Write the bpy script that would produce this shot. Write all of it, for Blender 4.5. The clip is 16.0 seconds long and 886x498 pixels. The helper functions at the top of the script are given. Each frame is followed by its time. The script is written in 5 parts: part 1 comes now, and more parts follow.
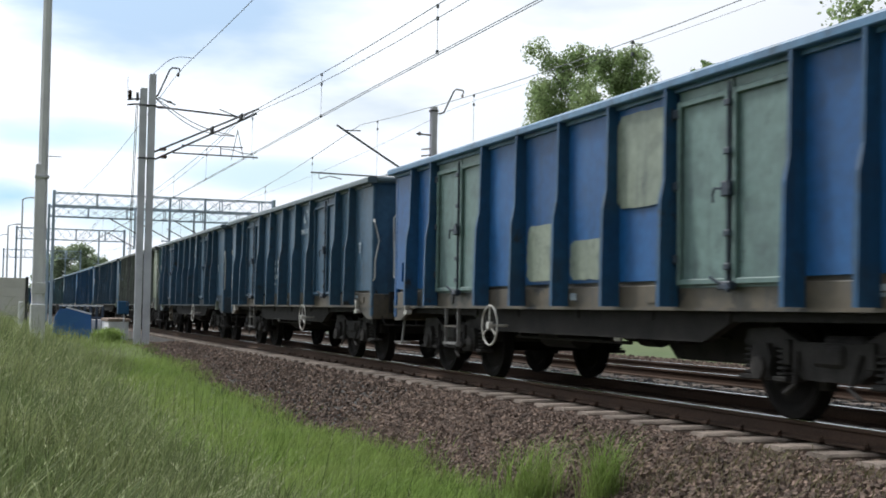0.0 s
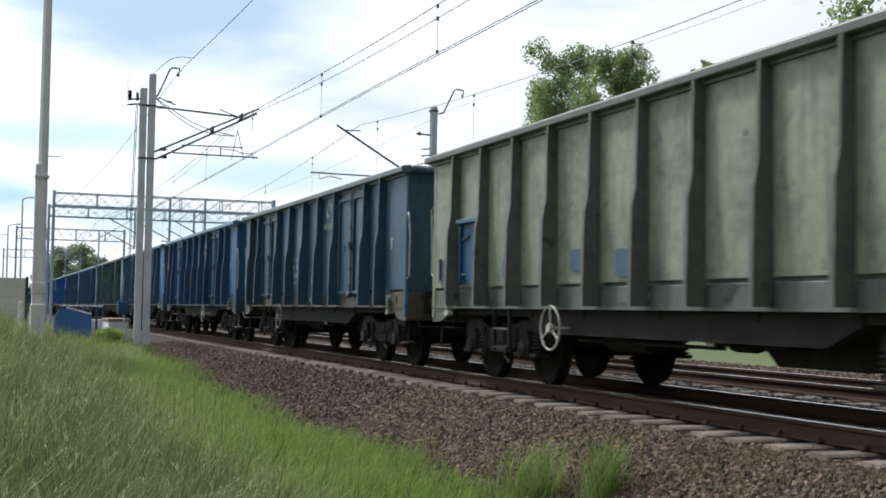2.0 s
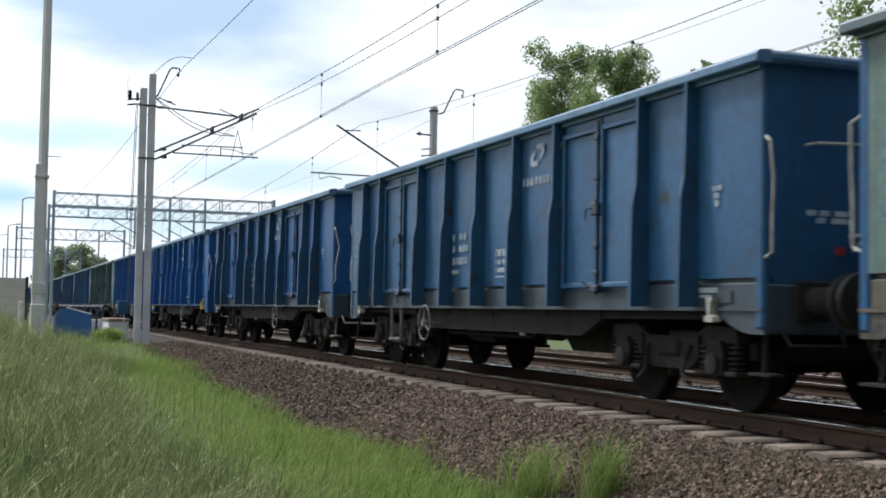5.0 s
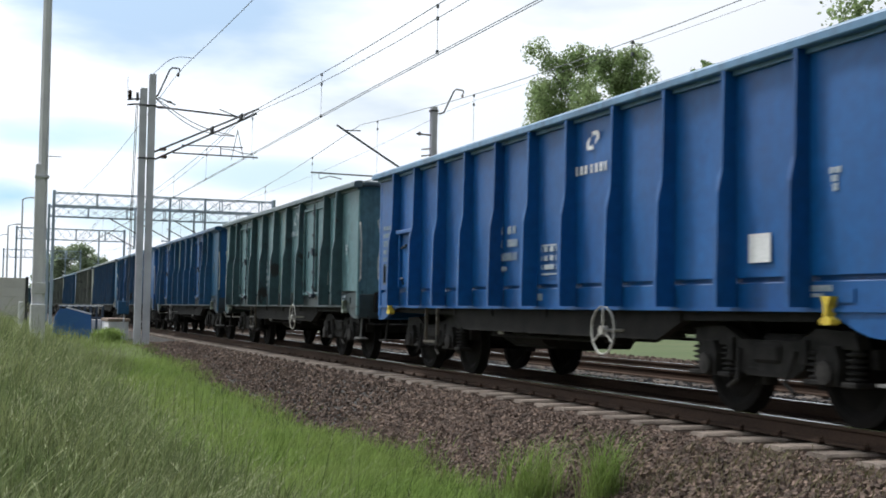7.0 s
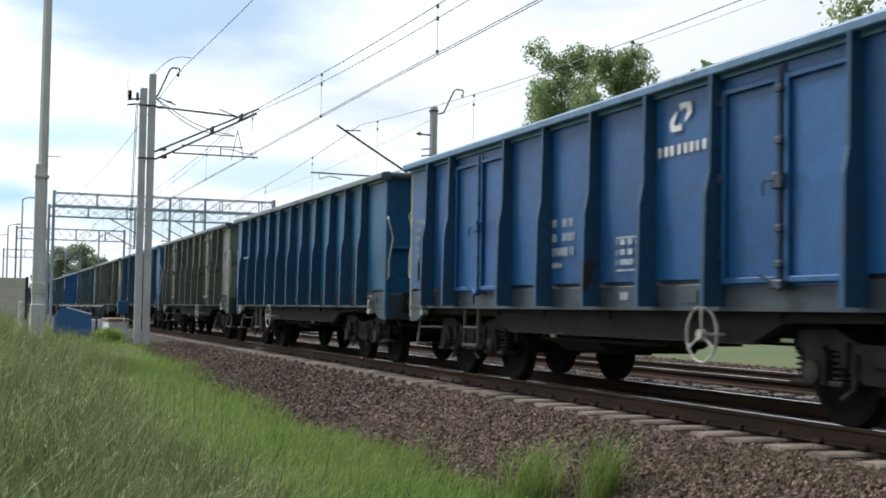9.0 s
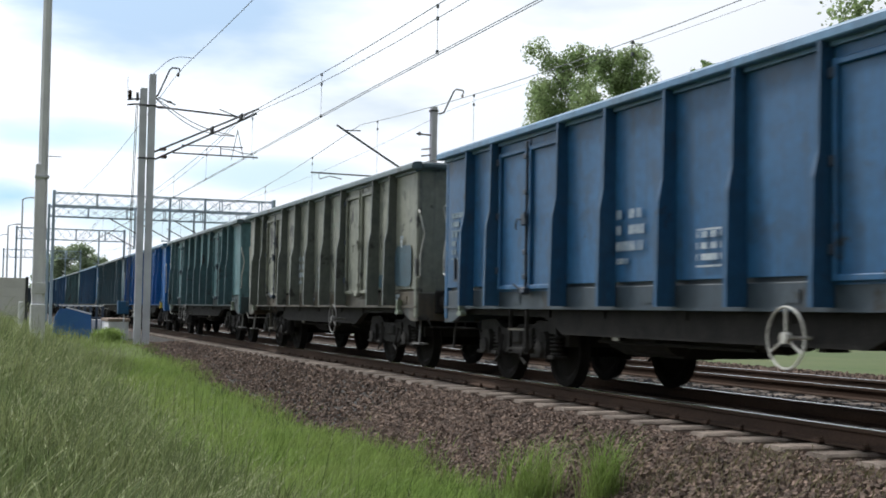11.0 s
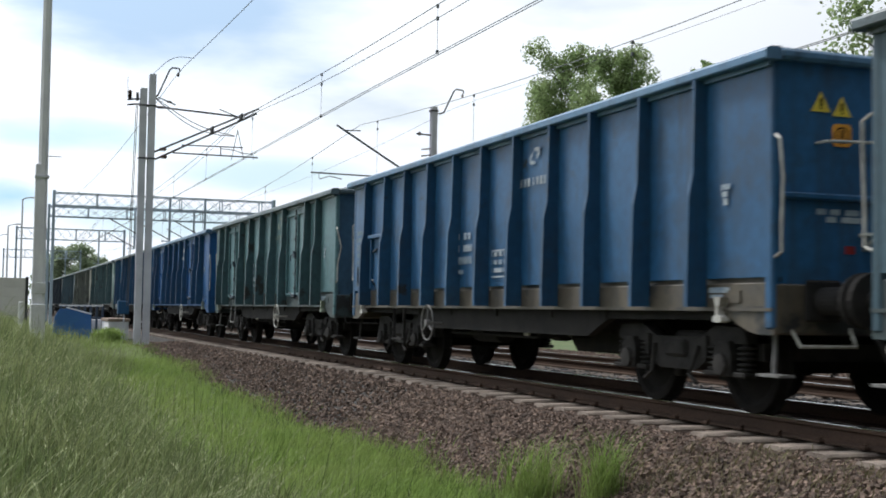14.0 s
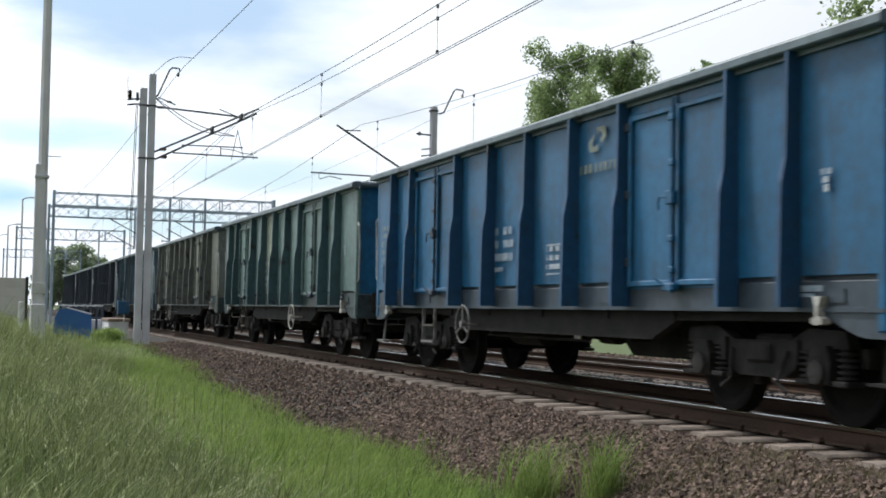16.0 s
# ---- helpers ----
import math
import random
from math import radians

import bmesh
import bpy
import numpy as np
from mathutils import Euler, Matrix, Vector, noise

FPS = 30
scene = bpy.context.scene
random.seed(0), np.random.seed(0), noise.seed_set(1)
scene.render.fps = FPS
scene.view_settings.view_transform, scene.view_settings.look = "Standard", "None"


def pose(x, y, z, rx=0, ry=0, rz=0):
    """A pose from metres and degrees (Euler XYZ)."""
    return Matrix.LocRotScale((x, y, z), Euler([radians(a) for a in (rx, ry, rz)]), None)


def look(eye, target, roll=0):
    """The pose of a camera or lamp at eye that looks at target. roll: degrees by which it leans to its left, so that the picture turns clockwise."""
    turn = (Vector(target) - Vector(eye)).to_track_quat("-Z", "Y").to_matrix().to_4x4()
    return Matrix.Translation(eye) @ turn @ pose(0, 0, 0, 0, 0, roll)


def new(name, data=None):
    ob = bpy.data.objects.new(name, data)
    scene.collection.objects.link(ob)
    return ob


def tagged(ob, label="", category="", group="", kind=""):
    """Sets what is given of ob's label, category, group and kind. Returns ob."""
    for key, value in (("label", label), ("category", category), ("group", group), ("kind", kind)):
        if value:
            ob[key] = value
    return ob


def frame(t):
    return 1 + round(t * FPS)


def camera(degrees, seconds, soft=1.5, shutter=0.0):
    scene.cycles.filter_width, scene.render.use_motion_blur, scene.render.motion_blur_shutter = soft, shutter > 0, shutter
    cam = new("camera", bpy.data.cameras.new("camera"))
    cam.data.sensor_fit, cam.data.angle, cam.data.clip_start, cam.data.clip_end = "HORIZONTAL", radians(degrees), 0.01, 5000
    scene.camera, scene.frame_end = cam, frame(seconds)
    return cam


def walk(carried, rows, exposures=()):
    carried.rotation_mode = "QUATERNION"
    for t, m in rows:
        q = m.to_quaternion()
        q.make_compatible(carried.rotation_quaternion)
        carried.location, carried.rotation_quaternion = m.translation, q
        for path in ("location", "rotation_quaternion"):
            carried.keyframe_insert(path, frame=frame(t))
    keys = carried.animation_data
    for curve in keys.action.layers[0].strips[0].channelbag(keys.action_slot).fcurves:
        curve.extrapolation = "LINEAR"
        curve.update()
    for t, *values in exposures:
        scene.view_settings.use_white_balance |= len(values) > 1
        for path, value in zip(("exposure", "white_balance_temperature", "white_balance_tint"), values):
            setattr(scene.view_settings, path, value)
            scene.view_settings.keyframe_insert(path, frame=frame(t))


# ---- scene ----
EYE = (0.0, -7.653, 0.913)
AIM = (-0.93748, -7.30839, 0.96234)
cam = camera(38.85, 16.0, soft=1.75, shutter=0.09)
walk(cam, [(0, look(EYE, AIM, 0.945)), (16, look(EYE, AIM, 0.945))])
scene.view_settings.exposure = 0.0

# ---- daylight ----
SUN_UP, SUN_ROUND = 47, -118        # degrees


def daylight():
    world = bpy.data.worlds.new("bright_cloudy_sky")
    scene.world = world
    world.use_nodes = True
    nt = world.node_tree
    nt.nodes.clear()
    N, Lk = nt.nodes.new, nt.links.new
    out, bg = N("ShaderNodeOutputWorld"), N("ShaderNodeBackground")
    sky = N("ShaderNodeTexSky")
    sky.sky_type, sky.sun_disc = "NISHITA", False
    sky.sun_elevation, sky.sun_rotation = radians(SUN_UP), radians(SUN_ROUND)
    co = N("ShaderNodeTexCoord")
    mp = N("ShaderNodeMapping")
    mp.inputs["Scale"].default_value = (1.0, 1.0, 3.2)
    mp.inputs["Location"].default_value = CLOUD_SHIFT
    Lk(co.outputs["Generated"], mp.inputs["Vector"])
    big, small = N("ShaderNodeTexNoise"), N("ShaderNodeTexNoise")
    big.inputs["Scale"].default_value, big.inputs["Detail"].default_value, big.inputs["Roughness"].default_value = 3.2, 6, 0.5
    small.inputs["Scale"].default_value, small.inputs["Detail"].default_value = 5.5, 5
    Lk(mp.outputs["Vector"], big.inputs["Vector"])
    Lk(mp.outputs["Vector"], small.inputs["Vector"])
    cover = N("ShaderNodeValToRGB")
    cover.color_ramp.elements[0].position, cover.color_ramp.elements[1].position = 0.22, 0.36
    Lk(big.outputs["Fac"], cover.inputs["Fac"])
    shade = N("ShaderNodeValToRGB")
    shade.color_ramp.elements[0].position, shade.color_ramp.elements[1].position = 0.28, 0.46
    shade.color_ramp.elements[0].color = (7.6, 8.6, 9.6, 1)
    shade.color_ramp.elements[1].color = (10.3, 10.9, 11.7, 1)
    Lk(small.outputs["Fac"], shade.inputs["Fac"])
    thin = N("ShaderNodeMix")
    thin.data_type = "RGBA"
    thin.inputs[0].default_value = 0.42
    lift = N("ShaderNodeMix")
    lift.data_type, lift.blend_type = "RGBA", "MULTIPLY"
    lift.inputs[0].default_value = 1.0
    lift.inputs[7].default_value = (1.5, 1.5, 1.5, 1)
    Lk(sky.outputs["Color"], lift.inputs[6])
    Lk(lift.outputs[2], thin.inputs[6])
    thin.inputs[7].default_value = (8.5, 9.7, 10.8, 1)
    mix = N("ShaderNodeMix")
    mix.data_type = "RGBA"
    Lk(cover.outputs["Color"], mix.inputs[0])
    Lk(thin.outputs[2], mix.inputs[6])
    Lk(shade.outputs["Color"], mix.inputs[7])
    col = mix.outputs[2]

    def mass(col, towards, half_wide, half_high, colour, strength):
        """A broad cloud bank or gap about one direction, its edge torn by the noise."""
        d = Vector(towards).normalized()
        e1 = d.cross(Vector((0, 0, 1))).normalized()
        e2 = e1.cross(d)
        total = None
        for e, half in ((e1, half_wide), (e2, half_high)):
            dot, off, sq = N("ShaderNodeVectorMath"), N("ShaderNodeMath"), N("ShaderNodeMath")
            dot.operation = "DOT_PRODUCT"
            Lk(co.outputs["Generated"], dot.inputs[0])
            dot.inputs[1].default_value = e / half
            sq.operation = "POWER"
            off.operation = "ABSOLUTE"
            Lk(dot.outputs["Value"], off.inputs[0])
            Lk(off.outputs[0], sq.inputs[0])
            sq.inputs[1].default_value = 2
            if total is None:
                total = sq.outputs[0]
            else:
                s = N("ShaderNodeMath")
                Lk(total, s.inputs[0])
                Lk(sq.outputs[0], s.inputs[1])
                total = s.outputs[0]
        torn, ramp = N("ShaderNodeMath"), N("ShaderNodeMapRange")
        torn.operation = "MULTIPLY_ADD"
        torn.inputs[1].default_value = 3.0
        Lk(small.outputs["Fac"], torn.inputs[0])
        Lk(total, torn.inputs[2])
        ramp.interpolation_type = "SMOOTHSTEP"
        ramp.inputs[1].default_value, ramp.inputs[2].default_value = 1.5, 3.0
        ramp.inputs[3].default_value, ramp.inputs[4].default_value = strength, 0.0
        Lk(torn.outputs[0], ramp.inputs[0])
        m = N("ShaderNodeMix")
        m.data_type = "RGBA"
        Lk(ramp.outputs[0], m.inputs[0])
        Lk(col, m.inputs[6])
        m.inputs[7].default_value = (*colour, 1)
        return m.outputs[2]
    col = mass(col, (-0.9656, 0.150, 0.222), 0.15, 0.050, (4.8, 6.5, 8.7), 1.0)
    col = mass(col, (-0.9942, 0.055, 0.130), 0.11, 0.016, (6.4, 8.7, 9.8), 1.0)
    col = mass(col, (-0.9942, 0.012, 0.080), 0.040, 0.020, (4.2, 7.2, 9.4), 1.0)
    col = mass(col, (-0.965, 0.20, 0.105), 0.09, 0.016, (6.8, 8.9, 9.9), 0.9)
    col = mass(col, (-0.975, 0.12, 0.066), 0.08, 0.014, (6.8, 8.9, 9.9), 0.8)
    # the cloud deck is brighter on the sun's side
    az = radians(SUN_ROUND)
    towards = N("ShaderNodeVectorMath")
    towards.operation = "DOT_PRODUCT"
    Lk(co.outputs["Generated"], towards.inputs[0])
    towards.inputs[1].default_value = (math.sin(az) * 0.62, math.cos(az) * 0.62, 0.79)
    glow = N("ShaderNodeMapRange")
    glow.interpolation_type = "SMOOTHSTEP"
    glow.inputs[1].default_value, glow.inputs[2].default_value = -0.36, 0.95
    glow.inputs[3].default_value, glow.inputs[4].default_value = 0.05, 1.14
    Lk(towards.outputs["Value"], glow.inputs[0])
    scaled = N("ShaderNodeVectorMath")
    scaled.operation = "SCALE"
    Lk(col, scaled.inputs[0])
    Lk(glow.outputs[0], scaled.inputs["Scale"])
    Lk(scaled.outputs[0], bg.inputs["Color"])
    bg.inputs["Strength"].default_value = 0.113
    Lk(bg.outputs[0], out.inputs["Surface"])
    lamp = bpy.data.lights.new("sun", "SUN")
    lamp.energy, lamp.angle, lamp.color = 3.3, radians(7), (1, 0.985, 0.955)
    sun = new("sun", lamp)
    a, e = radians(SUN_ROUND), radians(SUN_UP)
    way = Vector((math.sin(a) * math.cos(e), math.cos(a) * math.cos(e), math.sin(e)))
    sun.matrix_world = look(way * 80, (0, 0, 0))


CLOUD_SHIFT = (0.0, 0.0, 0.0)
daylight()


# ---- materials ----
def surface(name, base, other=None, scale=3.0, rough=0.7, metal=0.0, bump=0.3, fine=40.0, amount=0.6, stretch=(1, 1, 1),
            specks=None, speck_at=0.68, vary=0.0, trans=0.0, spec=0.5, island=False, grainy=0.35, streaks=None, dirt=1.0):
    """Two colours mixed by noise at two scales, optional specks of a third, fine relief."""
    m = bpy.data.materials.new(name)
    m.use_nodes = True
    nt = m.node_tree
    N, Lk = nt.nodes.new, nt.links.new
    bs = nt.nodes["Principled BSDF"]
    other = other or tuple(c * 0.7 for c in base)
    co, info, mp = N("ShaderNodeTexCoord"), N("ShaderNodeObjectInfo"), N("ShaderNodeMapping")
    mul = N("ShaderNodeMath")
    mul.operation = "MULTIPLY"
    mul.inputs[1].default_value = 37.0
    Lk(info.outputs["Random"], mul.inputs[0])
    add = N("ShaderNodeVectorMath")
    Lk(co.outputs["Object"], add.inputs[0])
    Lk(mul.outputs[0], add.inputs[1])
    mp.inputs["Scale"].default_value = stretch
    Lk(add.outputs[0], mp.inputs["Vector"])
    n1, n2 = N("ShaderNodeTexNoise"), N("ShaderNodeTexNoise")
    n1.inputs["Scale"].default_value, n1.inputs["Detail"].default_value = scale, 5
    n2.inputs["Scale"].default_value, n2.inputs["Detail"].default_value = fine, 4
    Lk(mp.outputs[0], n1.inputs["Vector"])
    Lk(add.outputs[0], n2.inputs["Vector"])
    r = N("ShaderNodeValToRGB")
    r.color_ramp.elements[0].position, r.color_ramp.elements[1].position = 0.5 - 0.25 * amount, 0.5 + 0.3 * amount
    r.color_ramp.elements[0].color, r.color_ramp.elements[1].color = (*base, 1), (*other, 1)
    Lk(n1.outputs["Fac"], r.inputs["Fac"])
    col = r.outputs["Color"]
    grain = N("ShaderNodeMix")
    grain.data_type, grain.blend_type = "RGBA", "OVERLAY"
    grain.inputs[0].default_value = grainy
    Lk(col, grain.inputs[6])
    Lk(n2.outputs["Fac"], grain.inputs[7])
    col = grain.outputs[2]
    if streaks:
        # dirt washed down in runs, and broad scuffs
        for stretch_by, lo, hi, share in (((5, 5, 0.35), 0.52, 0.78, 0.55), ((0.9, 0.9, 1.3), 0.52, 0.72, 0.45), ((2.4, 2.4, 1.9), 0.58, 0.65, 0.28)):
            m4, n4, r4, x4 = N("ShaderNodeMapping"), N("ShaderNodeTexNoise"), N("ShaderNodeMapRange"), N("ShaderNodeMix")
            m4.inputs["Scale"].default_value = stretch_by
            n4.inputs["Scale"].default_value, n4.inputs["Detail"].default_value, n4.inputs["Roughness"].default_value = 1.6, 7, 0.62
            Lk(add.outputs[0], m4.inputs["Vector"])
            Lk(m4.outputs[0], n4.inputs["Vector"])
            Lk(n4.outputs["Fac"], r4.inputs[0])
            r4.inputs[1].default_value, r4.inputs[2].default_value, r4.inputs[4].default_value = lo, hi, share * dirt
            x4.data_type = "RGBA"
            Lk(r4.outputs[0], x4.inputs[0])
            Lk(col, x4.inputs[6])
            x4.inputs[7].default_value = (*streaks, 1)
            col = x4.outputs[2]
    if specks:
        n3, st = N("ShaderNodeTexNoise"), N("ShaderNodeValToRGB")
        n3.inputs["Scale"].default_value, n3.inputs["Detail"].default_value, n3.inputs["Roughness"].default_value = scale * 2.3, 8, 0.68
        Lk(add.outputs[0], n3.inputs["Vector"])
        st.color_ramp.elements[0].position, st.color_ramp.elements[1].position = speck_at - 0.03, speck_at + 0.03
        Lk(n3.outputs["Fac"], st.inputs["Fac"])
        mx = N("ShaderNodeMix")
        mx.data_type = "RGBA"
        Lk(st.outputs["Color"], mx.inputs[0])
        Lk(col, mx.inputs[6])
        mx.inputs[7].default_value = (*specks, 1)
        col = mx.outputs[2]
    if vary:
        hs = N("ShaderNodeHueSaturation")
        ma = N("ShaderNodeMapRange")
        ma.inputs[3].default_value, ma.inputs[4].default_value = 1 - vary, 1 + vary
        if island:
            geo = N("ShaderNodeNewGeometry")
            Lk(geo.outputs["Random Per Island"], ma.inputs[0])
        else:
            Lk(info.outputs["Random"], ma.inputs[0])
        Lk(ma.outputs[0], hs.inputs["Value"])
        Lk(col, hs.inputs["Color"])
        col = hs.outputs["Color"]
    Lk(col, bs.inputs["Base Color"])
    bs.inputs["Roughness"].default_value, bs.inputs["Metallic"].default_value = rough, metal
    bs.inputs["Specular IOR Level"].default_value = spec
    if bump:
        b = N("ShaderNodeBump")
        b.inputs["Strength"].default_value, b.inputs["Distance"].default_value = bump, 0.02
        Lk(n2.outputs["Fac"], b.inputs["Height"])
        Lk(b.outputs[0], bs.inputs["Normal"])
    if trans:
        tr, ms = N("ShaderNodeBsdfTranslucent"), N("ShaderNodeMixShader")
        Lk(col, tr.inputs["Color"])
        ms.inputs[0].default_value = trans
        Lk(bs.outputs[0], ms.inputs[1])
        Lk(tr.outputs[0], ms.inputs[2])
        Lk(ms.outputs[0], nt.nodes["Material Output"].inputs["Surface"])
    return m


RUST = (0.028, 0.029, 0.03)
STEEL_GREY = surface("galvanised_steel", (0.68, 0.69, 0.75), (0.56, 0.57, 0.63), 2.0, 0.6, 0.1, 0.15)
STEEL_DARK = surface("weathered_dark_steel", (0.09, 0.095, 0.1), (0.05, 0.05, 0.055), 3, 0.6, 0.3, 0.2)
PORTAL = surface("grey_lattice_steel", (0.42, 0.51, 0.62), (0.34, 0.42, 0.52), 2, 0.6, 0.2, 0.1)
CONCRETE = surface("pale_concrete", (0.78, 0.78, 0.81), (0.66, 0.66, 0.7), 1.5, 0.9, 0, 0.4, 60)
SLEEPER = surface("dusty_concrete_sleeper", (0.26, 0.215, 0.18), (0.15, 0.12, 0.10), 5, 0.95, 0, 0.5, 50, vary=0.2)
WHITE_PAINT = surface("weathered_white_paint", (0.72, 0.73, 0.74), (0.55, 0.55, 0.55), 4, 0.7, 0, 0.2)
RAIL_RUST = surface("rusty_rail_steel", (0.072, 0.046, 0.034), (0.042, 0.029, 0.023), 4, 0.92, 0.0, 0.3, stretch=(0.2, 1, 1), spec=0.15)
RAIL_TOP = surface("polished_rail_steel", (0.75, 0.76, 0.78), (0.6, 0.6, 0.62), 6, 0.22, 0.9, 0.05, stretch=(0.1, 1, 1))
# shade beneath the train is put into this near-black bed colour
BALLAST = surface("train_shade_ballast_bed", (0.036, 0.031, 0.028), (0.021, 0.018, 0.017), 6, 0.95, 0, 1.0, 30)
STONE = surface("brown_grey_ballast_stone", (0.172, 0.121, 0.094), (0.082, 0.058, 0.047), 9, 0.95, 0, 0.5, 70, vary=0.6, island=True)
GREY_STONE = surface("grey_ballast_stone", (0.115, 0.112, 0.113), (0.06, 0.058, 0.058), 9, 0.9, 0, 0.5, 70, vary=0.6, island=True)
SOIL = surface("grassy_soil", (0.08, 0.115, 0.03), (0.09, 0.095, 0.04), 1.3, 0.95, 0, 0.6, 30)
MEADOW = surface("far_meadow", (0.055, 0.09, 0.022), (0.085, 0.105, 0.035), 0.25, 0.95, 0, 0.5, 3)
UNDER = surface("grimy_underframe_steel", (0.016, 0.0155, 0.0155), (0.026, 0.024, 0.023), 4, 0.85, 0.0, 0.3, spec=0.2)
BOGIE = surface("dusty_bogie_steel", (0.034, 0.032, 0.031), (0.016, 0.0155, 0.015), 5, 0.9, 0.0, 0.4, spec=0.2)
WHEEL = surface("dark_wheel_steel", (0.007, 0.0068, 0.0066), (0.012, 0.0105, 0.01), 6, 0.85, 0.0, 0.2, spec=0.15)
FAINT_MARK = surface("rubbed_off_lettering", (0.2, 0.26, 0.3), (0.07, 0.12, 0.16), 9, 0.8, 0, 0.1, amount=1.0)
MARK = surface("worn_white_lettering", (0.44, 0.48, 0.5), (0.13, 0.2, 0.28), 7, 0.7, 0, 0.1, amount=1.0)
YELLOW = surface("yellow_paint", (0.72, 0.55, 0.05), (0.6, 0.42, 0.05), 6, 0.6, 0, 0.1)
ORANGE = surface("orange_warning_paint", (0.75, 0.33, 0.03), (0.6, 0.25, 0.03), 6, 0.6, 0, 0.1)
RED_LENS = surface("red_marker", (0.35, 0.03, 0.03), None, 6, 0.4, 0, 0)
PALE_ROD = surface("pale_painted_rod", (0.5, 0.5, 0.47), (0.3, 0.28, 0.25), 8, 0.7, 0, 0.1)
DULL_ROD = surface("dull_grey_painted_rod", (0.2, 0.2, 0.2), (0.11, 0.105, 0.1), 8, 0.7, 0, 0.1)
STAIR_BLUE = surface("blue_painted_sheet", (0.03, 0.12, 0.36), (0.04, 0.14, 0.34), 2, 0.55, 0, 0.1)
BARRIER = surface("grey_noise_barrier", (0.72, 0.70, 0.67), (0.62, 0.6, 0.57), 0.8, 0.9, 0, 0.3)
PORCELAIN = surface("brown_porcelain", (0.07, 0.04, 0.03), None, 8, 0.3, 0, 0)
WIRE = surface("dull_copper_wire", (0.13, 0.145, 0.155), None, 8, 0.6, 0.3, 0)


def paint(name, base, fade, rust=0.66, amount=0.8, specks=RUST, dirt=1.0):
    k = (0.82, 0.93, 0.98)
    return surface(name, tuple(c * f for c, f in zip(base, k)), tuple(c * f * 1.16 for c, f in zip(fade, k)), 0.8, 0.46, 0, 0.012, 9, amount, (1, 1, 0.5), specks, rust, spec=0.38, grainy=0.38,
                   streaks=(0.030, 0.040, 0.050), dirt=dirt * 1.15, vary=0.09)


P = {
    "azure": paint("azure_blue_paint", (0.007, 0.087, 0.22), (0.014, 0.104, 0.25), 0.7),
    "royal": paint("royal_blue_paint", (0.007, 0.069, 0.200), (0.013, 0.088, 0.23), 0.72, dirt=0.55),
    "bright": paint("bright_blue_paint", (0.002, 0.073, 0.245), (0.004, 0.09, 0.27), 0.76, dirt=0.3),
    "mid": paint("mid_blue_paint", (0.015, 0.075, 0.163), (0.026, 0.097, 0.2), 0.68),
    "teal": paint("faded_teal_blue_paint", (0.009, 0.09, 0.182), (0.018, 0.111, 0.212), 0.70),
    "slate": paint("slate_blue_paint", (0.036, 0.078, 0.124), (0.05, 0.097, 0.148), 0.66, dirt=0.8),
    "steel": paint("grey_blue_paint", (0.042, 0.078, 0.10), (0.06, 0.10, 0.125), 0.64),
    "dark": paint("dark_blue_paint", (0.022, 0.03, 0.047), (0.035, 0.045, 0.063), 0.64),
    "sage": paint("sage_green_paint", (0.12, 0.172, 0.155), (0.15, 0.205, 0.18), 0.66),
    "teal_green": paint("worn_teal_green_paint", (0.092, 0.175, 0.188), (0.13, 0.2, 0.205), 0.66),
    "pale": paint("pale_olive_paint", (0.265, 0.262, 0.178), (0.205, 0.212, 0.155), 0.66),
    "olive": paint("grey_olive_paint", (0.25, 0.227, 0.178), (0.185, 0.17, 0.134), 0.6),
    "cream": paint("cream_old_paint", (0.255, 0.26, 0.19), (0.19, 0.205, 0.165), 0.68),
    "brown": paint("rust_brown_primer", (0.085, 0.06, 0.05), (0.06, 0.047, 0.042), 0.6),
    "grime_warm": paint("dusty_warm_grey_sill_paint", (0.052, 0.076, 0.079), (0.048, 0.052, 0.05), 0.58),
    # the posts' shade is put into these darker copies of the side paints
    "shaded_olive": paint("shaded_olive_paint", (0.105, 0.104, 0.09), (0.13, 0.127, 0.108), 0.62),
    "shaded_green": paint("shaded_green_paint", (0.048, 0.09, 0.102), (0.064, 0.108, 0.118), 0.62),
    # soot and post shade together darken these two blues
    "sooty_shaded_blue": paint("sooty_shaded_blue_paint", (0.014, 0.062, 0.135), (0.024, 0.08, 0.155), 0.66),
    "sooty_shaded_slate": paint("sooty_shaded_slate_paint", (0.026, 0.064, 0.105), (0.036, 0.078, 0.125), 0.64),
    # sky sheen along the top edge is put into this paler dusty blue
    "rim_blue": paint("dusty_sky_sheen_coping_paint", (0.085, 0.175, 0.29), (0.125, 0.21, 0.31), 0.7),
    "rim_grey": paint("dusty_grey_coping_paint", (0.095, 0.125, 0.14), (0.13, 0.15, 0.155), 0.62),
    "flaked": paint("flaking_teal_green_paint", (0.06, 0.145, 0.155), (0.10, 0.165, 0.165), 0.53, specks=(0.15, 0.195, 0.16)),
    "flaked_blue": paint("flaking_blue_paint", (0.012, 0.09, 0.205), (0.03, 0.11, 0.22), 0.56, specks=(0.075, 0.14, 0.17)),
    "grime": paint("dusty_blue_grey_sill_paint", (0.04, 0.056, 0.075), (0.06, 0.068, 0.078), 0.62),
    "rusty": paint("rust_stained_sill_paint", (0.13, 0.095, 0.065), (0.085, 0.065, 0.05), 0.58),
}


